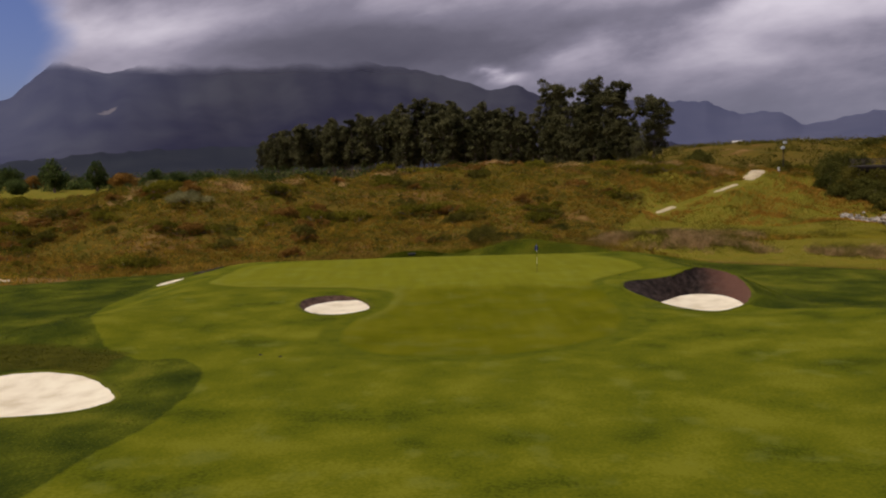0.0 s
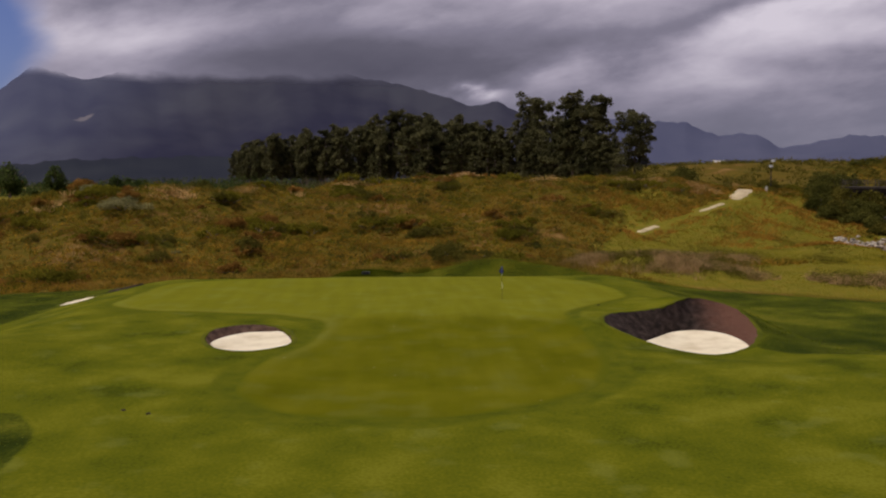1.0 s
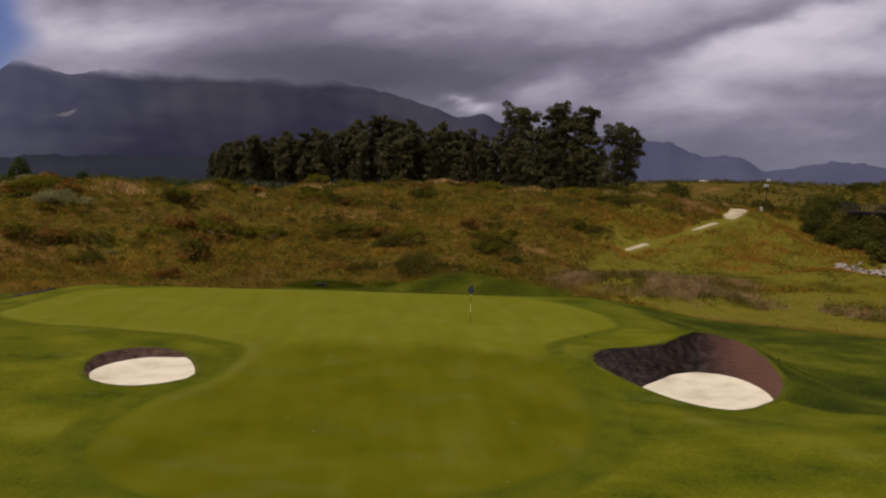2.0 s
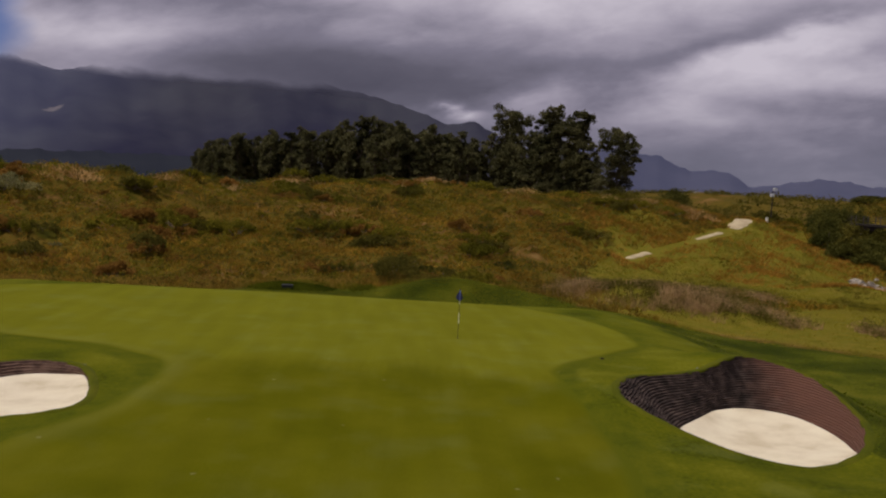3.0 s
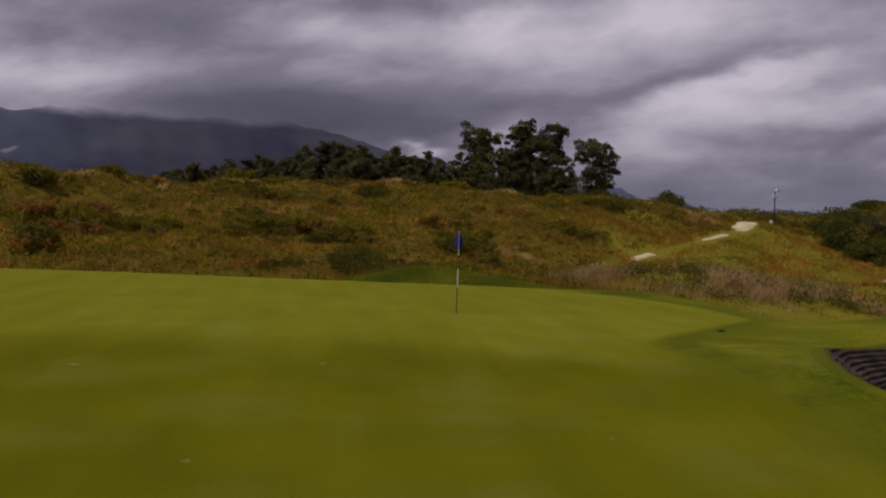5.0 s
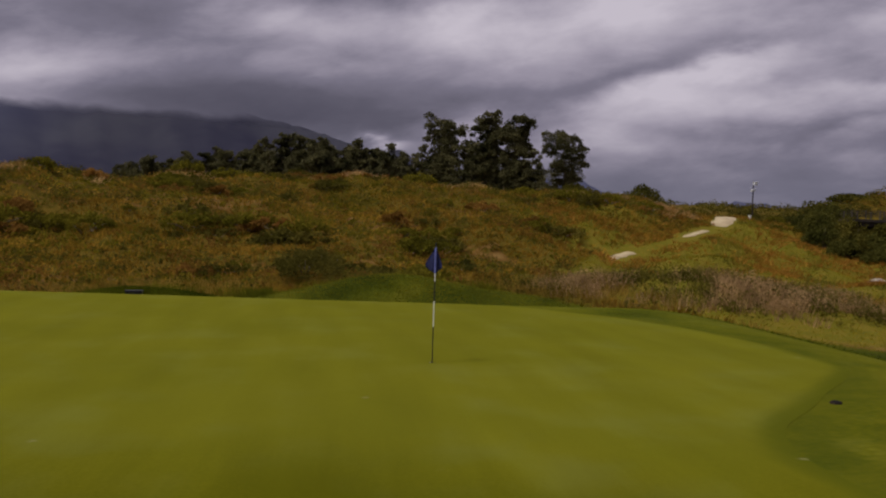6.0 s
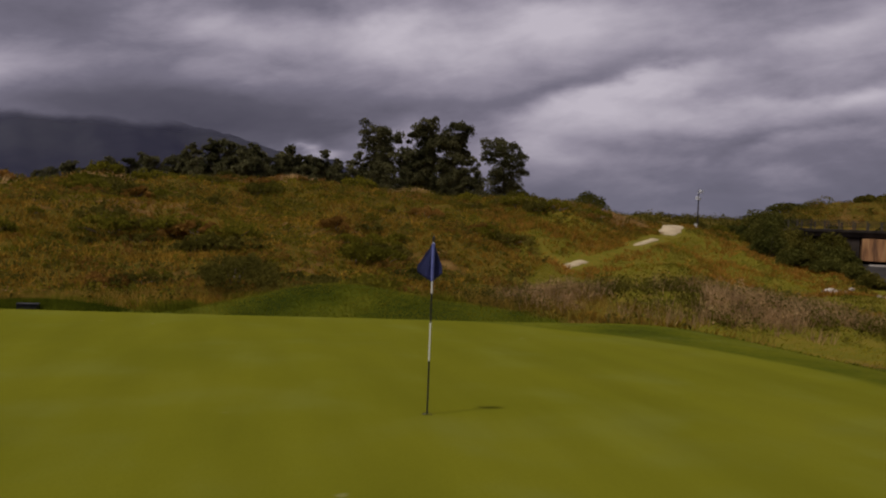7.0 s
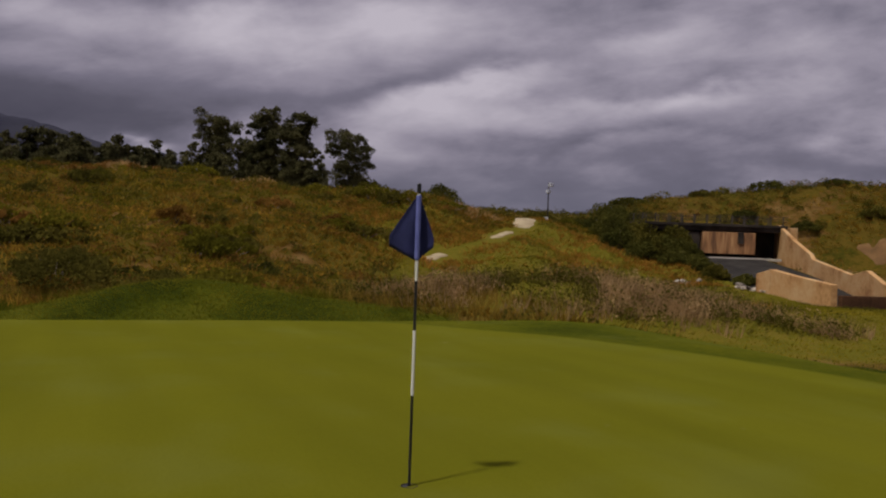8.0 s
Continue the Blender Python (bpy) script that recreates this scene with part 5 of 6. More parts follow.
X, Y, R = scatter(18000, 18, 64, 50, 108, 25, lambda x, y, r: wild(x, y) & (patch(x, y, 16, 27) + r.normal(size=len(x)) * 0.6 + 1.2 * ((np.hypot(x - 38.5, y - 89) < 4.5) | (np.hypot(x - 51, y - 74) < 5)) > 0.35))
grass_stuff("rusty_grass", "rust-brown tussocks on the bank by the path", X, Y, R, 0.42, 6, 0.05, M_RUST, 0.35, 1.0)
X, Y, R = scatter(13000, -78, 125, 16, 122, 3, lambda x, y, r: wild(x, y) & ~brush_edge(x, y) & ~open_meadow(x, y) & (patch(x, y, 15, 13) + r.normal(size=len(x)) * 0.28 + 0.3 * (x > 66) > 0.3))
shrub_stuff("bracken", "rusty brown bracken on the hillside", X, Y, R, 0.62, 34, 0.085, M_BROWN)
for seed, mat, nm, lab in ((51, M_GOLD, "low_bracken", "thin golden bracken between bushes"), (52, M_SHRUB, "low_scrub", "thin low scrub between bushes"), (53, M_OLIVE, "low_herbs", "thin olive herbs between bushes")):
    X, Y, R = scatter(4300, -76, 66, 16, 104, seed, lambda x, y, r: wild(x, y) & ~open_meadow(x, y) & ~brush_edge(x, y))
    shrub_stuff(nm, lab, X, Y, R, 0.45, 18, 0.10, mat)
X, Y, R = scatter(12000, -78, 125, 16, 122, 4, lambda x, y, r: wild(x, y) & ~brush_edge(x, y) & ~open_meadow(x, y) & (patch(x, y, 12, 14) + r.normal(size=len(x)) * 0.28 > 0.42 - 0.50 * upslope(x, y)))
shrub_stuff("olive_scrub", "low olive-green bushes on the hillside", X, Y, R, 0.66, 36, 0.085, M_OLIVE)
X, Y, R = scatter(12000, -78, 125, 16, 122, 5, lambda x, y, r: wild(x, y) & ~brush_edge(x, y) & ~open_meadow(x, y) & (patch(x, y, 10, 15) + r.normal(size=len(x)) * 0.22 + 0.4 * (x > 66) > 0.58 - 0.60 * upslope(x, y)))
shrub_stuff("dark_scrub", "dark low bushes spread over the slope", X, Y, R, 0.75, 40, 0.09, M_SHRUB)
X, Y, R = scatter(620, 66, 126, 58, 122, 26, lambda x, y, r: wild(x, y) & (patch(x, y, 13, 28) + r.normal(size=len(x)) * 0.4 > 0.0))
shrub_stuff("hill_bushes", "olive bushes crowded on the hill beyond the underpass", X, Y, R, 1.0, 150, 0.12, M_HERB)
X, Y, R = scatter(80000, 12, 50, -4, 46, 33, lambda x, y, r: (y > scrub_edge(x) - 0.5) & ((y < scrub_edge(x) + 16) | (x > 0.885 * y + 3.3)) & (r.uniform(size=len(x)) < 0.75))
grass_stuff("meadow_grass", "short yellow-green meadow grass", X, Y, R, 0.10, 3, 0.035, M_MEADOW, 0.3, 1.4)
X, Y, R = scatter(95000, 10, 58, 32, 94, 36, lambda x, y, r: open_meadow(x, y) & in_view(x, y) & (y > 33) & (r.uniform(size=len(x)) < 0.8))
grass_stuff("slope_grass", "yellow-green grass on the open slope below the path", X, Y, R, 0.12, 4, 0.03, M_MEADOW, 0.35, 1.6)
X, Y, R = scatter(26000, 10, 58, 32, 94, 38, lambda x, y, r: open_meadow(x, y) & in_view(x, y) & (y > 33) & (patch(x, y, 12, 39) + r.normal(size=len(x)) * 0.35 > 0.35))
grass_stuff("slope_tussocks", "taller brown-green tussocks on the open slope", X, Y, R, 0.24, 6, 0.025, M_HERB, 0.3, 1.1)
X, Y, R = scatter(60000, -60, 40, 40, 100, 34, lambda x, y, r: in_view(x, y) & (np.abs(y - knots(x, RIDGE_Y) + 2.5) < 4.5) & (patch(x, y, 11, 35) + r.normal(size=len(x)) * 0.25 + 1.2 * (np.hypot((x + 39) / 2.4, y - 52.0) < 2.0) > 0.8))
grass_stuff("straw_grass", "pale straw-coloured dry grass on the crest", X, Y, R, 0.6, 5, 0.06, M_STRAW, 0.3, 1.2)
X, Y, R = scatter(24000, -34, 14, 15, 40, 46, lambda x, y, r: (y > scrub_edge(x) + 0.2) & (y < scrub_edge(x) + 4.5 + 1.5 * waves(x, y, 8, 47)) & (patch(x, y, 7, 48) + r.normal(size=len(x)) * 0.4 > -0.5))
grass_stuff("foot_grass", "tall pale golden grass along the foot of the slope", X, Y, R, 0.52, 6, 0.022, M_FOOT, 0.3, 0.7)
brush = lambda x, y: np.maximum(np.maximum(mound(x, y), 0.95 - ((x - 17.5) / 9.0) ** 2 - ((y - 30) / 11.5) ** 2 - 0.5 * np.maximum(x - 0.885 * y - 1.0, 0)), 1 - ((x - 31.5) / 4.8) ** 2 - ((y - 17.0) / 4.8) ** 2)
X, Y, R = scatter(22000, 3, 38, 8, 44, 6, lambda x, y, r: (brush(x, y) + r.normal(size=len(x)) * 0.15 > 0) & (y > scrub_edge(x) + 0.6) & (patch(x, y, 6, 31) + r.normal(size=len(x)) * 0.35 - 0.5 * (x > 25) > 0.2))
grass_stuff("dead_brush", "tan and mauve dead brush on the mound beside the green", X, Y, R, 0.70, 8, 0.02, M_MAUVE, 0.3, 0.6)
X, Y, R = scatter(5200, 3, 38, 8, 44, 16, lambda x, y, r: (brush(x, y) + r.normal(size=len(x)) * 0.15 > 0.05) & (y > scrub_edge(x) + 0.8) & (patch(x, y, 6, 31) + r.normal(size=len(x)) * 0.3 > 0.35))
shrub_stuff("brush_clumps", "tangled grey-brown brush clumps on the mound", X, Y, R, 0.55, 60, 0.05, M_MAUVE, 1.0)
X, Y, R = scatter(3600, 3, 38, 8, 44, 7, lambda x, y, r: (brush(x, y) + r.normal(size=len(x)) * 0.2 > 0.0) & (y > scrub_edge(x) + 0.3) & (patch(x, y, 5, 32) + r.normal(size=len(x)) * 0.3 > 0.10))
shrub_stuff("mound_scrub", "dark olive bushes among dead brush", X, Y, R, 0.68, 80, 0.055, M_SHRUB, 0.9)
X, Y, R = scatter(2600, 3, 38, 8, 44, 17, lambda x, y, r: (brush(x, y) + r.normal(size=len(x)) * 0.2 > 0.0) & (y > scrub_edge(x) + 0.3) & (patch(x, y, 5, 37) + r.normal(size=len(x)) * 0.3 > -0.1))
shrub_stuff("mound_herbs", "yellow-olive herbs growing through dead brush", X, Y, R, 0.52, 50, 0.06, M_HERB, 0.9)
X, Y, R = scatter(2600, -140, 44, 150, 470, 21, lambda x, y, r: np.abs(x - np.interp(y, (163, 236, 300, 452), (42, 18, -15, -126))) < 7 + r.normal(size=len(x)) * 2)
shrub_stuff("grove_undergrowth", "dark undergrowth beneath the gum trees", X, Y, R, 1.3, 26, 0.26, M_GUM)
X, Y, R = scatter(2600, -250, -40, 190, 420, 41, lambda x, y, r: (np.abs(y - 300 - 0.35 * (x + 130) - 24 * np.sin(x * 0.06)) < 9) | (np.abs(y - 395) < 8))
shrub_stuff("field_hedge", "dark hedge of mixed bushes along the valley fields", X, Y, R, 3.2, 20, 0.5, M_GUM)
X, Y, R = scatter(1500, -200, -45, 235, 330, 43, lambda x, y, r: (np.abs(y - 300 - 0.42 * (x + 60) - 4 * np.sin(x * 0.11)) < 5) & (patch(x, y, 40, 44) > -0.7))
shrub_stuff("field_trees_far", "green treetops crowded along the near edge of the valley fields", X, Y, R, 5.2, 110, 0.40, M_FIELDLEAF)
X, Y, R = scatter(900, -760, -90, 700, 1050, 42, lambda x, y, r: (np.abs(y - 860 - 60 * np.sin(x * 0.012)) < 40) & (x / y < -0.1))
shrub_stuff("far_treeline", "dark line of trees far off across the valley", X, Y, R, 7.0, 60, 0.7, M_GUM)
X, Y, R = scatter(7000, 36, 210, 112, 300, 22, lambda x, y, r: (y > knots(x, RIDGE_Y) + 12) & (patch(x, y, 34, 23) + r.normal(size=len(x)) * 0.4 + 0.5 * (y < 170) > 0.15))
shrub_stuff("far_scrub", "olive and dark bushes scattered over the far slope", X, Y, R, 1.25, 22, 0.22, M_SHRUB)
X, Y, R = scatter(9000, -13, 10, 21.5, 30, 9, lambda x, y, r: (y > 26.0 - 0.9 * waves(x, y, 6, 66)) & (y < scrub_edge(x) + 1.8) & (patch(x, y, 5, 67) + r.normal(size=len(x)) * 0.4 > -0.1))
grass_stuff("mound_grass", "dark uneven grass along the back of the mound", X, Y, R, 0.40, 7, 0.022, M_FRINGE, 0.25, 0.8)
X, Y, R = scatter(7000, -15, -7, 23.4, 27.0, 54, lambda x, y, r: 1 - ((x + 11) / 3.2) ** 2 - ((y - 25.2) / 1.4) ** 2 + r.normal(size=len(x)) * 0.15 > 0)
grass_stuff("knoll_grass", "dark green grass over the low knoll", X, Y, R, 0.16, 5, 0.022, M_ROUGH, 0.25, 1.2)
X, Y, R = scatter(150, -2.6, 2.2, 26.0, 27.4, 53, lambda x, y, r: np.abs(y - 26.6 - 0.25 * np.sin(2 * x)) < 0.35)
shrub_stuff("mound_shrubs", "low dark green bushes along the shoulder of the mound", X, Y, R, 0.42, 50, 0.05, M_SHRUB, 1.0)
X, Y, R = scatter(62000, -18, 16, 13.5, 28, 10, lambda x, y, r: (signed(FAIRWAY, x, y) < -0.2) & (y < scrub_edge(x) + 0.5))
grass_stuff("fringe_grass", "shaggy uncut grass on the bank behind the green", X, Y, R, 0.09, 4, 0.02, M_FRINGE, 0.25, 1.8)


def rough_zone(x, y, r):
    d = signed(FAIRWAY, x, y)
    return (d < -0.3) & (signed(BUNKERS["right"][0], x, y) < -0.15) & (y < np.minimum(scrub_edge(x) + 1.5, 19)) & ~((np.abs(x + 26) < 7) & (np.abs(y + 29.5) < 4.6)) & ~((np.abs(x + 30.4) < 2.4) & (np.abs(y - 8.8) < 4))


X, Y, R = scatter(9000, -36, -20, -28, -16, 51, lambda x, y, r: (dry_bank(x, y) + r.normal(size=len(x)) * 0.3 > 0.1) & (signed(BUNKERS["front"][0], x, y) < -0.25))
grass_stuff("bank_grass", "dark brown-green dry grass on the bank above the sand", X, Y, R, 0.10, 4, 0.03, M_BANK, 0.3, 1.4)
X, Y, R = scatter(110000, -44, 34, -46, 29, 8, lambda x, y, r: rough_zone(x, y, r) & (dry_bank(x, y) < 0.3))
grass_stuff("rough_grass", "dark green uncut rough grass round the fairway", X, Y, R, 0.085, 3, 0.03, M_ROUGH, 0.3, 1.6)


# ---- path, lamp, markers ----
def build_path():
    """Gravel path; grass has grown over two stretches of it."""
    p = []
    for (ax, ay), (bx, by) in zip(PATH_LINE, PATH_LINE[1:]):
        p += [(ax + (bx - ax) * t, ay + (by - ay) * t) for t in np.linspace(0, 1, 10, endpoint=False)]
    p = np.array(p + [PATH_LINE[-1]])
    for _ in range(6):
        p[1:-1] = (p[:-2] + 2 * p[1:-1] + p[2:]) / 4
    t = np.gradient(p, axis=0)
    n = np.stack([t[:, 1], -t[:, 0]], 1) / np.linalg.norm(t, axis=1, keepdims=True)
    v, f = [], []
    for i in range(len(p)):
        shown = max(ease(21.0, 21.8, p[i][0]) * ease(25.2, 24.4, p[i][0]), ease(30.0, 34.0, p[i][0]) * ease(39.2, 37.6, p[i][0]), ease(40.0, 41.0, p[i][0]))
        slim = 0.52 + 0.78 * float(ease(36, 43, p[i][0]))
        for off, dz in ((-0.95, -0.15), (-0.85, 0.05), (-0.3, 0.08), (0.3, 0.08), (0.85, 0.05), (0.95, -0.15)):
            q = p[i] + n[i] * (off + 0.10 * math.sin(i * 1.3 + off)) * (0.16 + 0.84 * shown) * slim
            v.append((q[0], q[1], float(land(q[0], q[1])) + dz - 0.2 * (1 - shown)))
    for i in range(len(p) - 1):
        a, b = 6 * i, 6 * i + 6
        f += [(a + k, b + k, b + k + 1, a + k + 1) for k in range(5)]
    ob = mesh_object("path", v, [q[::-1] for q in f], M_PATH, None, True)
    return tagged(ob, "pale gravel cart path climbing the gully", "path", kind="structure")


build_path()


def lamp_post(x, y):
    z = float(land(x, y))
    ob = thing("lamp_post", "slim dark lamp post with two pale floodlight heads", "lamp post", (x, y, z))
    bm = bmesh.new()
    top = 9.75 - z
    tube(bm, [(0, 0, -0.2), (0, 0, top / 2), (0, 0, top)], [0.10, 0.085, 0.065], 10)
    box(bm, (0.34, 0.34, 0.12), (0, 0, 0.05))
    part("post", bm, M_STEEL, ob)
    for dz, dx in ((top - 0.25, 0.25), (top - 1.15, -0.1)):
        bm = bmesh.new()
        box(bm, (0.58, 0.36, 0.42), (dx, -0.15, dz), 0.3, 0.05)
        head = part("lamp_head", bm, M_LAMP, ob, "pale floodlight housing")
        bm = bmesh.new()
        tube(bm, [(0, 0, dz), (dx, -0.1, dz)], [0.03, 0.03], 6)
        part("bracket", bm, M_STEEL, head)
    return ob


lamp_post(51.5, 94.7)


def marker_post(x, y):
    ob = thing("marker_post", "short white-topped post beside the path", "post", (x, y, float(land(x, y))))
    bm = bmesh.new()
    box(bm, (0.28, 0.28, 0.95), (0, 0, 0.4), 0.2, 0.03)
    part("post", bm, M_WHITE, ob)
    bm = bmesh.new()
    box(bm, (0.34, 0.34, 0.06), (0, 0, 0.90), 0.2, 0.015)
    part("cap", bm, M_WHITE, ob)


marker_post(49.4, 91.0)


def irrigation_box(x, y):
    z = float(land(x, y))
    ob = thing("bench_box", "low black box standing in grass behind the green", "box", (x, y, z))
    bm = bmesh.new()
    box(bm, (0.72, 0.36, 0.2), (0, 0, 0.11), 0.0, 0.02)
    part("body", bm, M_BLACK, ob)
    bm = bmesh.new()
    box(bm, (0.76, 0.4, 0.04), (0, 0, 0.23), 0.0, 0.01)
    part("lid", bm, M_BLACK, ob)


irrigation_box(-10.9, 24.3)


# ---- flagstick ----
def flagstick():
    z0 = float(land(0, 0)) + 0.022
    ob = thing("flagstick", "striped black and white flagstick with navy flag standing in the hole", "flagstick", (0, 0, z0))
    for a, b, mat, nm in ((-0.1, 0.645, M_BLACK, "black_band"), (0.645, 1.105, M_WHITE, "white_band"), (1.105, 1.455, M_BLACK, "black_band"),
                          (1.455, 2.07, M_WHITE, "white_band")):
        bm = bmesh.new()
        tube(bm, [(0, 0, a), (0, 0, b)], [0.0105, 0.0105], 12)
        part(nm, bm, mat, ob)
    bm = bmesh.new()
    tube(bm, [(0, 0, 2.07), (0, 0, 2.09), (0, 0, 2.135), (0, 0, 2.145)], [0.013, 0.015, 0.015, 0.008], 12)
    part("finial", bm, M_BLACK, ob, "black cap")
    # flag: cloth hangs from the hoist and swings to both sides of the stick in soft folds
    right = Vector((0.93, -0.36, 0))
    away = Vector((0.36, 0.93, 0))
    v, f = [], []
    nu, nv = 18, 14
    for j in range(nv + 1):
        t = j / nv
        wl, wr = 0.205 * min(1, t / 0.80), 0.115 * min(1, t / 0.82)
        for i in range(nu + 1):
            s = i / nu
            x = -wl + (wl + wr) * s
            low = 1.695 - 0.10 * (1 - abs((s - 0.62) / 0.62) if s < 0.62 else 1 - (s - 0.62) / 0.38)
            z = 2.075 + (low - 2.075) * t
            fold = 0.02 + 0.025 * math.sin(s * 9 + 1.2 * t) * t + 0.05 * (abs(x) / 0.2) * t
            v.append(right * x + away * fold + Vector((0, 0, z)))
    for j in range(nv):
        for i in range(nu):
            a = j * (nu + 1) + i
            f.append((a, a + 1, a + nu + 2, a + nu + 1))
    flag = mesh_object("flag", v, f, M_FLAG, ob, True)
    md = flag.modifiers.new("thickness", "SOLIDIFY")
    md.thickness = 0.002
    flag["label"] = "navy blue cloth flag hanging in folds"
    bm = bmesh.new()
    tube(bm, [(0, 0, 1.60), (0, 0, 1.61), (0, 0, 2.05), (0, 0, 2.06)], [0.013, 0.019, 0.019, 0.013], 14)
    part("sleeve", bm, M_SLEEVE, flag, "lighter blue sleeve round the stick")
    # the cup in the ground
    cup = thing("hole_cup", "white-rimmed hole cup sunk in the green", "golf hole", (0, 0, z0))
    bm = bmesh.new()
    n = 24
    rings = [[bm.verts.new((r * math.cos(6.2832 * k / n), r * math.sin(6.2832 * k / n), z)) for k in range(n)]
             for r, z in ((0.062, 0.0), (0.060, 0.006), (0.054, 0.006), (0.053, 0.002))]
    for a, b in zip(rings, rings[1:]):
        for k in range(n):
            bm.faces.new((a[k], a[(k + 1) % n], b[(k + 1) % n], b[k]))
    part("rim", bm, M_STEEL, cup)
    # flat black disc stands in for the shaded inside of the cup
    bm = bmesh.new()
    bmesh.ops.create_circle(bm, cap_ends=True, segments=24, radius=0.053, matrix=Matrix.Translation((0, 0, 0.003)))
    part("hole", bm, M_BLACK, cup)


flagstick()


# ---- bridge and channel ----
def oriented(ax, ay, bx, by):
    d = Vector((bx - ax, by - ay, 0))
    return math.atan2(d.y, d.x), d.length


def wall_run(name, label, pts, thick, mat, foot=-5.0):
    """A wall along pts (x, y, top)."""
    ob = thing(name, label, "wall", (pts[0][0], pts[0][1], 0), "walls of the underpass")
    o = Vector((pts[0][0], pts[0][1], 0))
    for (ax, ay, az), (bx, by, bz) in zip(pts, pts[1:]):
        d = Vector((bx - ax, by - ay, 0)).normalized()
        n = Vector((-d.y, d.x, 0)) * thick / 2
        bm = bmesh.new()
        c = []
        for x, y, z in ((ax, ay, az), (bx, by, bz)):
            for s in (-1, 1):
                for zz in (foot, z):
                    c.append(bm.verts.new(Vector((x, y, zz)) + n * s - o))
        for q in ((0, 1, 5, 4), (2, 6, 7, 3), (1, 3, 7, 5), (0, 4, 6, 2), (0, 2, 3, 1), (4, 5, 7, 6)):
            bm.faces.new([c[k] for k in q])
        bmesh.ops.recalc_face_normals(bm, faces=bm.faces)
        bmesh.ops.bevel(bm, geom=list(bm.edges), offset=0.04, segments=1, affect="EDGES")
        part("wall_panel", bm, mat, ob)
    return ob


def bridge():
    ax, ay, bx, by, top = 60.6, 88.7, 78.3, 82.2, 5.1
    a, ln = oriented(ax, ay, bx, by)
    ob = thing("footbridge", "old concrete and steel bridge with railings over the underpass", "bridge", ((ax + bx) / 2, (ay + by) / 2, 0))
    R = Matrix.Rotation(a, 4, "Z")

    def bit(nm, size, at, mat, bev=0.03, label=""):
        bm = bmesh.new()
        box(bm, size, at, 0, bev)
        bmesh.ops.transform(bm, matrix=R, verts=bm.verts)
        return part(nm, bm, mat, ob, label)

    bit("deck", (ln, 5.0, 0.35), (0, 0, top - 0.18), M_STEEL, 0.04, "dark weathered deck")
    for s in (-1, 1):
        bit("girder", (ln, 0.3, 0.55), (0, s * 2.1, top - 0.62), M_STEEL)
        for zz in (0.45, 0.75, 1.05):
            bit("rail", (ln, 0.06, 0.06), (0, s * 2.4, top + zz), M_STEEL, 0.01)
        for k in range(12):
            bit("rail_post", (0.13, 0.13, 1.2), (-ln / 2 + 0.6 + k * (ln - 1.2) / 11, s * 2.4, top + 0.5), M_POST, 0.01)
    bit("pier", (1.6, 4.0, 6.0), (-ln / 2 + 7.15, -0.1, top - 1.1 - 3.0), M_STEEL, 0.06, "dark stained pier")
    bit("hanging_wall", (6.6, 1.6, 2.7), (-ln / 2 + 11.45, -1.9, top - 1.05 - 1.35), M_RUSTWALL, 0.08, "rust-streaked concrete wall hanging below the deck")
    bit("spout", (0.7, 0.3, 1.5), (-ln / 2 + 12.85, -2.72, top - 1.7), M_STEEL, 0.05, "dark stained concrete spout")
    # added dark wall, stands in for the shade inside the opening
    bit("shade_wall", (ln + 1.0, 0.6, 8.0), (0.3, 2.7, top - 0.4 - 4.0), M_STEEL, 0.06, "added dark wall for the shade behind the opening")
    bit("kerb", (9.0, 0.5, 0.35), (-ln / 2 + 13.25, -3.4, 0.78), M_KERB, 0.05, "pale kerb at the foot of the opening")
    bit("abutment", (1.2, 4.6, 7.0), (ln / 2 + 0.9, 0.4, top - 3.7), M_CONCRETE, 0.08, "weathered concrete abutment")
    return ob


bridge()
wall_run("retaining_wall", "sloping ochre concrete wing wall of the underpass",
         [(77.6, 81.4, 5.2), (74.2, 75.2, 3.3), (71.2, 69.4, 1.7), (70.8, 68.6, 1.15), (64.8, 57.4, -0.15), (62.9, 53.9, 0.4), (61.0, 50.4, -0.6), (60.0, 48.4, -0.9)], 0.5, M_CONCRETE)
wall_run("retaining_wall", "low ochre concrete retaining wall running down beside the channel",
         [(54.0, 58.0, -0.25), (53.5, 55.6, 0.25), (52.8, 52.4, -0.12), (51.5, 46.7, -0.62)], 0.6, M_CONCRETE)
wall_run("retaining_wall", "low dark brown end wall across the channel", [(51.9, 46.5, -1.45), (57.0, 46.2, -1.5), (62.0, 45.9, -1.55)], 0.5, M_BROWNWALL)


def channel_floor():
    v, f = [], []
    for i, al in enumerate(np.linspace(-33, 26, 24)):
        for off in (-5.4, -2, 2, 5.6):
            x, y = 66 + 0.33 * al + 0.944 * off, 74 + 0.944 * al - 0.33 * off
            v.append((x, y, float(land(x, y)) + 0.05))
        if i:
            f += [((i - 1) * 4 + k, i * 4 + k, i * 4 + k + 1, (i - 1) * 4 + k + 1) for k in range(3)]
    ob = mesh_object("road", v, [q[::-1] for q in f], M_ROAD, None, True)
    tagged(ob, "dark tarmac lane through the underpass", "road", kind="structure")


channel_floor()


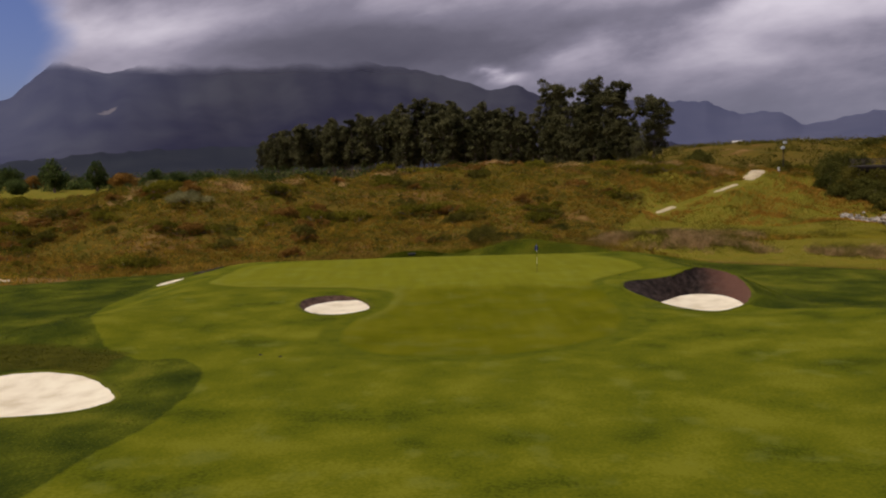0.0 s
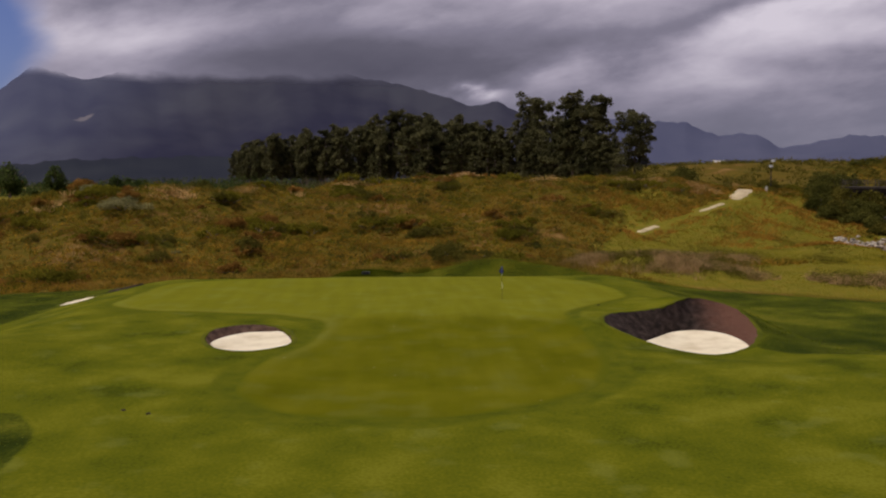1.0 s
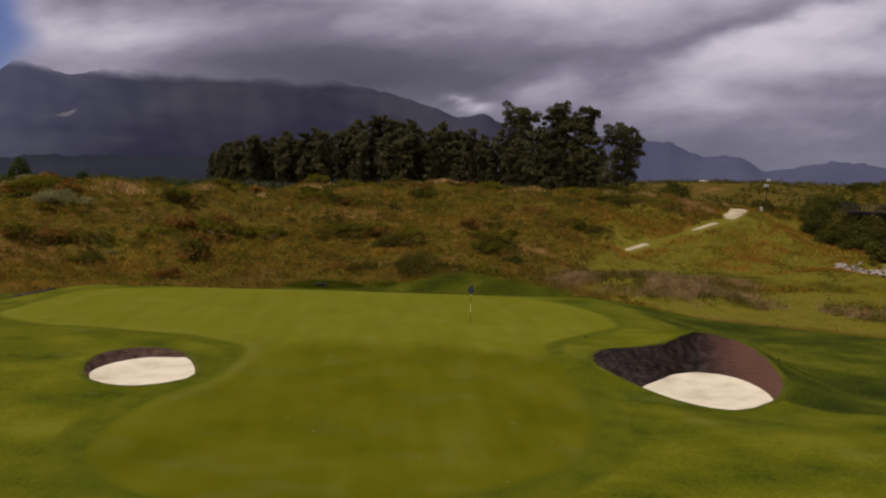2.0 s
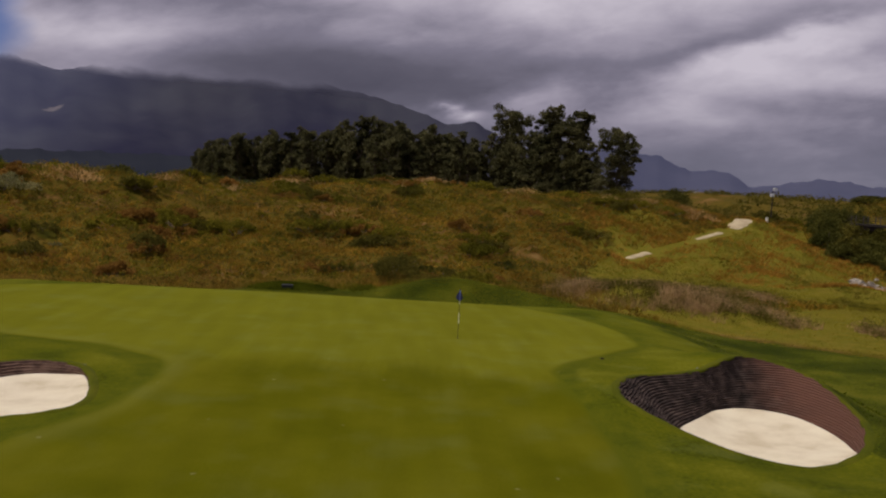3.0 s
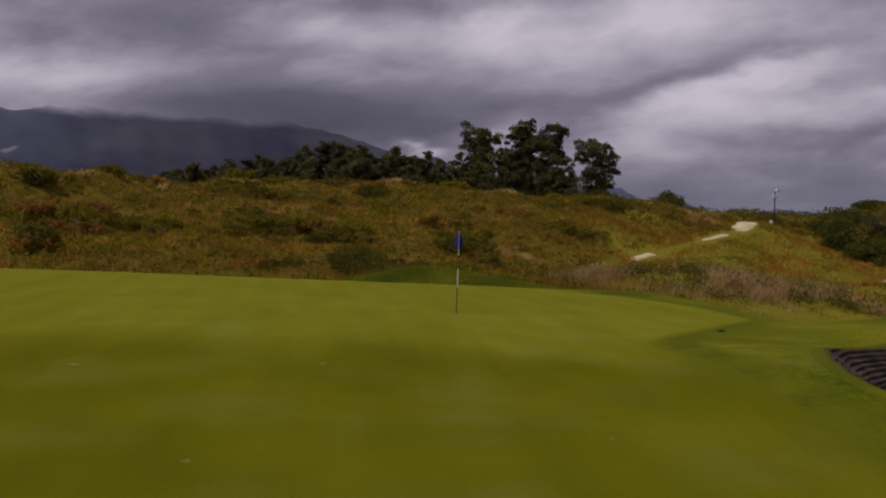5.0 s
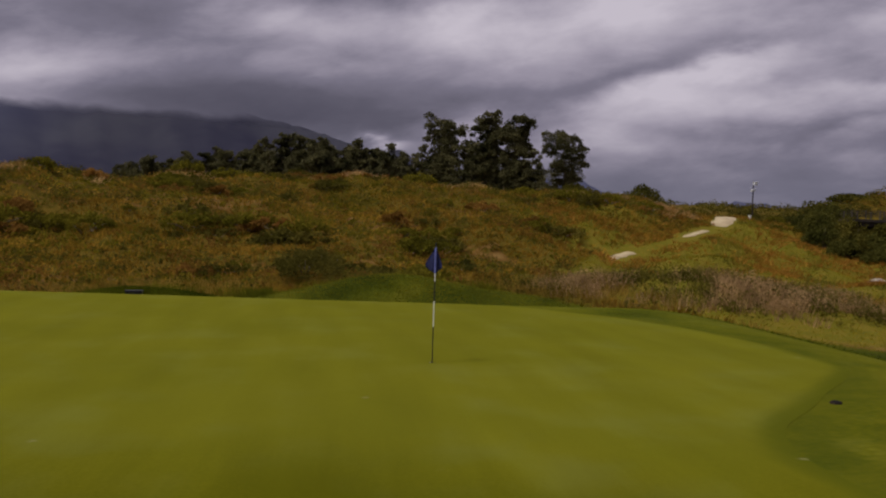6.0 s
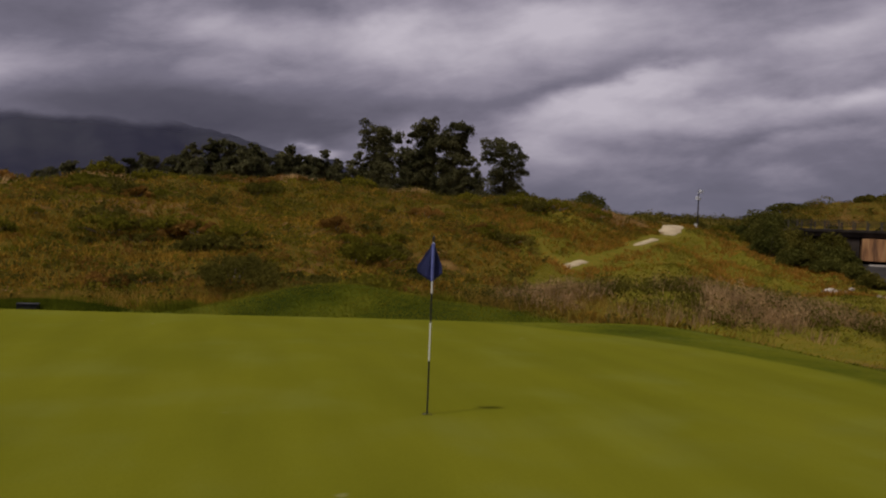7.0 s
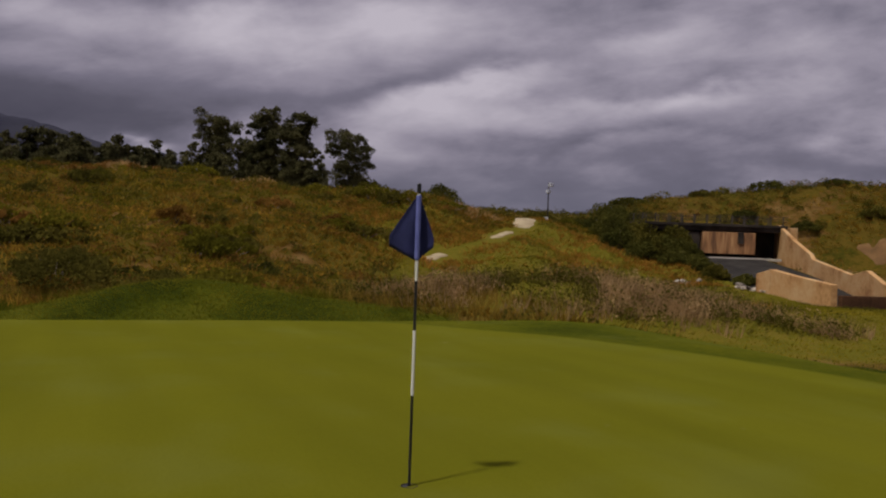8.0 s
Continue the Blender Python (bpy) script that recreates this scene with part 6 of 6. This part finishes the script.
def rock(seed):
    bm = bmesh.new()
    bmesh.ops.create_icosphere(bm, subdivisions=2, radius=0.5)
    for v in bm.verts:
        v.co *= 0.75 + 0.5 * noise.noise(v.co * 2.1 + Vector((seed * 3.7, 0, 0)))
        v.co.z *= 0.7
    ob = thing("rock", "mottled grey broken rock in a heap beside the channel", "rock", (0, 0, 0), "rocks of the rubble heap")
    part("stone", bm, M_ROCK, ob)
    return ob


def ground_patch(cx, cy, rx, ry, seed, mat, label):
    """A patch lying on the ground, such as worn bare soil, with a ragged outline."""
    rng = np.random.RandomState(seed)
    wob = rng.uniform(0, 6.28, 4)
    v, f = [], []
    n, rings = 40, 7
    for k in range(rings + 1):
        for i in range(n):
            a = 2 * math.pi * i / n
            edge = 1 + 0.22 * math.sin(3 * a + wob[0]) + 0.14 * math.sin(7 * a + wob[1]) + 0.08 * math.sin(13 * a + wob[2])
            r = (k + 0.02) / rings * edge
            x, y = cx + math.cos(a) * rx * r, cy + math.sin(a) * ry * r
            v.append((x, y, float(land(x, y)) + (0.10 + 0.06 * math.sin(x * 1.7) * math.sin(y * 1.3) if k < rings else -0.15)))
    for k in range(rings):
        f += [(k * n + i, (k + 1) * n + i, (k + 1) * n + (i + 1) % n, k * n + (i + 1) % n) for i in range(n)]
    ob = mesh_object("bare_earth", v, f, mat, None, True)
    return tagged(ob, label, "bare earth", kind="stuff")


ground_patch(94.5, 83.0, 4.4, 2.2, 1, M_EARTH, "bare orange-brown soil worn into the hillside")
ground_patch(88.0, 76.5, 2.6, 1.6, 2, M_EARTH, "bare orange-brown soil worn into the hillside")
ground_patch(-50.0, 15.2, 2.4, 1.0, 3, M_PATH, "pale sandy scrape among dry scrub")
# small dark patch in the sod colour beside the rear bunker
ground_patch(-28.2, 11.9, 1.3, 0.5, 4, M_SOD, "small dark patch beside a strip of sand")


def sprinkler_head(x, y):
    """A pop-up sprinkler set flush in the turf."""
    ob = thing("sprinkler_head", "dark sprinkler cover set flush in mown grass", "sprinkler", (x, y, float(land(x, y)) + 0.02), "sprinklers")
    for name, r0, r1, z0, z1 in (("collar", 0.095, 0.08, -0.06, 0.008), ("cap", 0.06, 0.05, 0.0, 0.018)):
        bm = bmesh.new()
        bmesh.ops.create_cone(bm, cap_ends=True, segments=18, radius1=r0, radius2=r1, depth=z1 - z0, matrix=Matrix.Translation((0, 0, (z0 + z1) / 2)))
        part(name, bm, M_SOD if name == "collar" else M_PLASTIC, ob)
    return ob


for x0, y0 in ((-14.8, -24.1), (-13.75, -24.6), (5.4, -3.8)):
    sprinkler_head(x0, y0)
rocks = [rock(k) for k in range(5)]
rr = random.Random(9)
for k in range(130):
    t = rr.uniform(0, 1)
    x0, y0 = 49.6 + 4.2 * t + rr.gauss(0, 0.7), 61.5 - 3.5 * t + rr.gauss(0, 1.5)
    s = rr.uniform(0.5, 1.3)
    m = place_at(x0, y0, float(land(x0, y0)) + 0.10 + rr.uniform(0, 0.9) * (0.35 + 0.65 * t), rr.uniform(0, 6.28))
    if k < 5:
        rocks[k].matrix_basis = m
        rocks[k].scale = (s,) * 3
    else:
        c = copy_thing(rocks[k % 5], m)
        c.scale = (s, s * rr.uniform(0.7, 1.1), s * rr.uniform(0.6, 1))


# ---- far off ----
def farm_shed(x, y, w, d, h, turn):
    ob = thing("farm_shed", "small white-walled shed far off on the fields", "shed", (x, y, float(land(x, y))), "sheds of the far fields")
    ob.rotation_euler = (0, 0, turn)
    bm = bmesh.new()
    box(bm, (w, d, h + 0.4), (0, 0, h / 2 - 0.2))
    part("wall", bm, M_WHITE, ob)
    v = [(-w / 2 - 0.3, -d / 2 - 0.3, h), (w / 2 + 0.3, -d / 2 - 0.3, h), (w / 2 + 0.3, d / 2 + 0.3, h), (-w / 2 - 0.3, d / 2 + 0.3, h), (-w / 2 - 0.3, 0, h * 1.5), (w / 2 + 0.3, 0, h * 1.5)]
    mesh_object("roof", v, [(0, 1, 5, 4), (2, 3, 4, 5), (1, 2, 5), (3, 0, 4), (3, 2, 1, 0)], M_KERB, ob)
    bm = bmesh.new()
    box(bm, (w * 0.2, 0.08, h * 0.7), (w * 0.2, -d / 2 - 0.03, h * 0.36))
    part("door", bm, M_STEEL, ob)


farm_shed(112.0, 320.0, 4.6, 3.4, 1.5, -0.3)
farm_shed(135.0, 303.0, 5.0, 3.0, 1.2, -0.5)
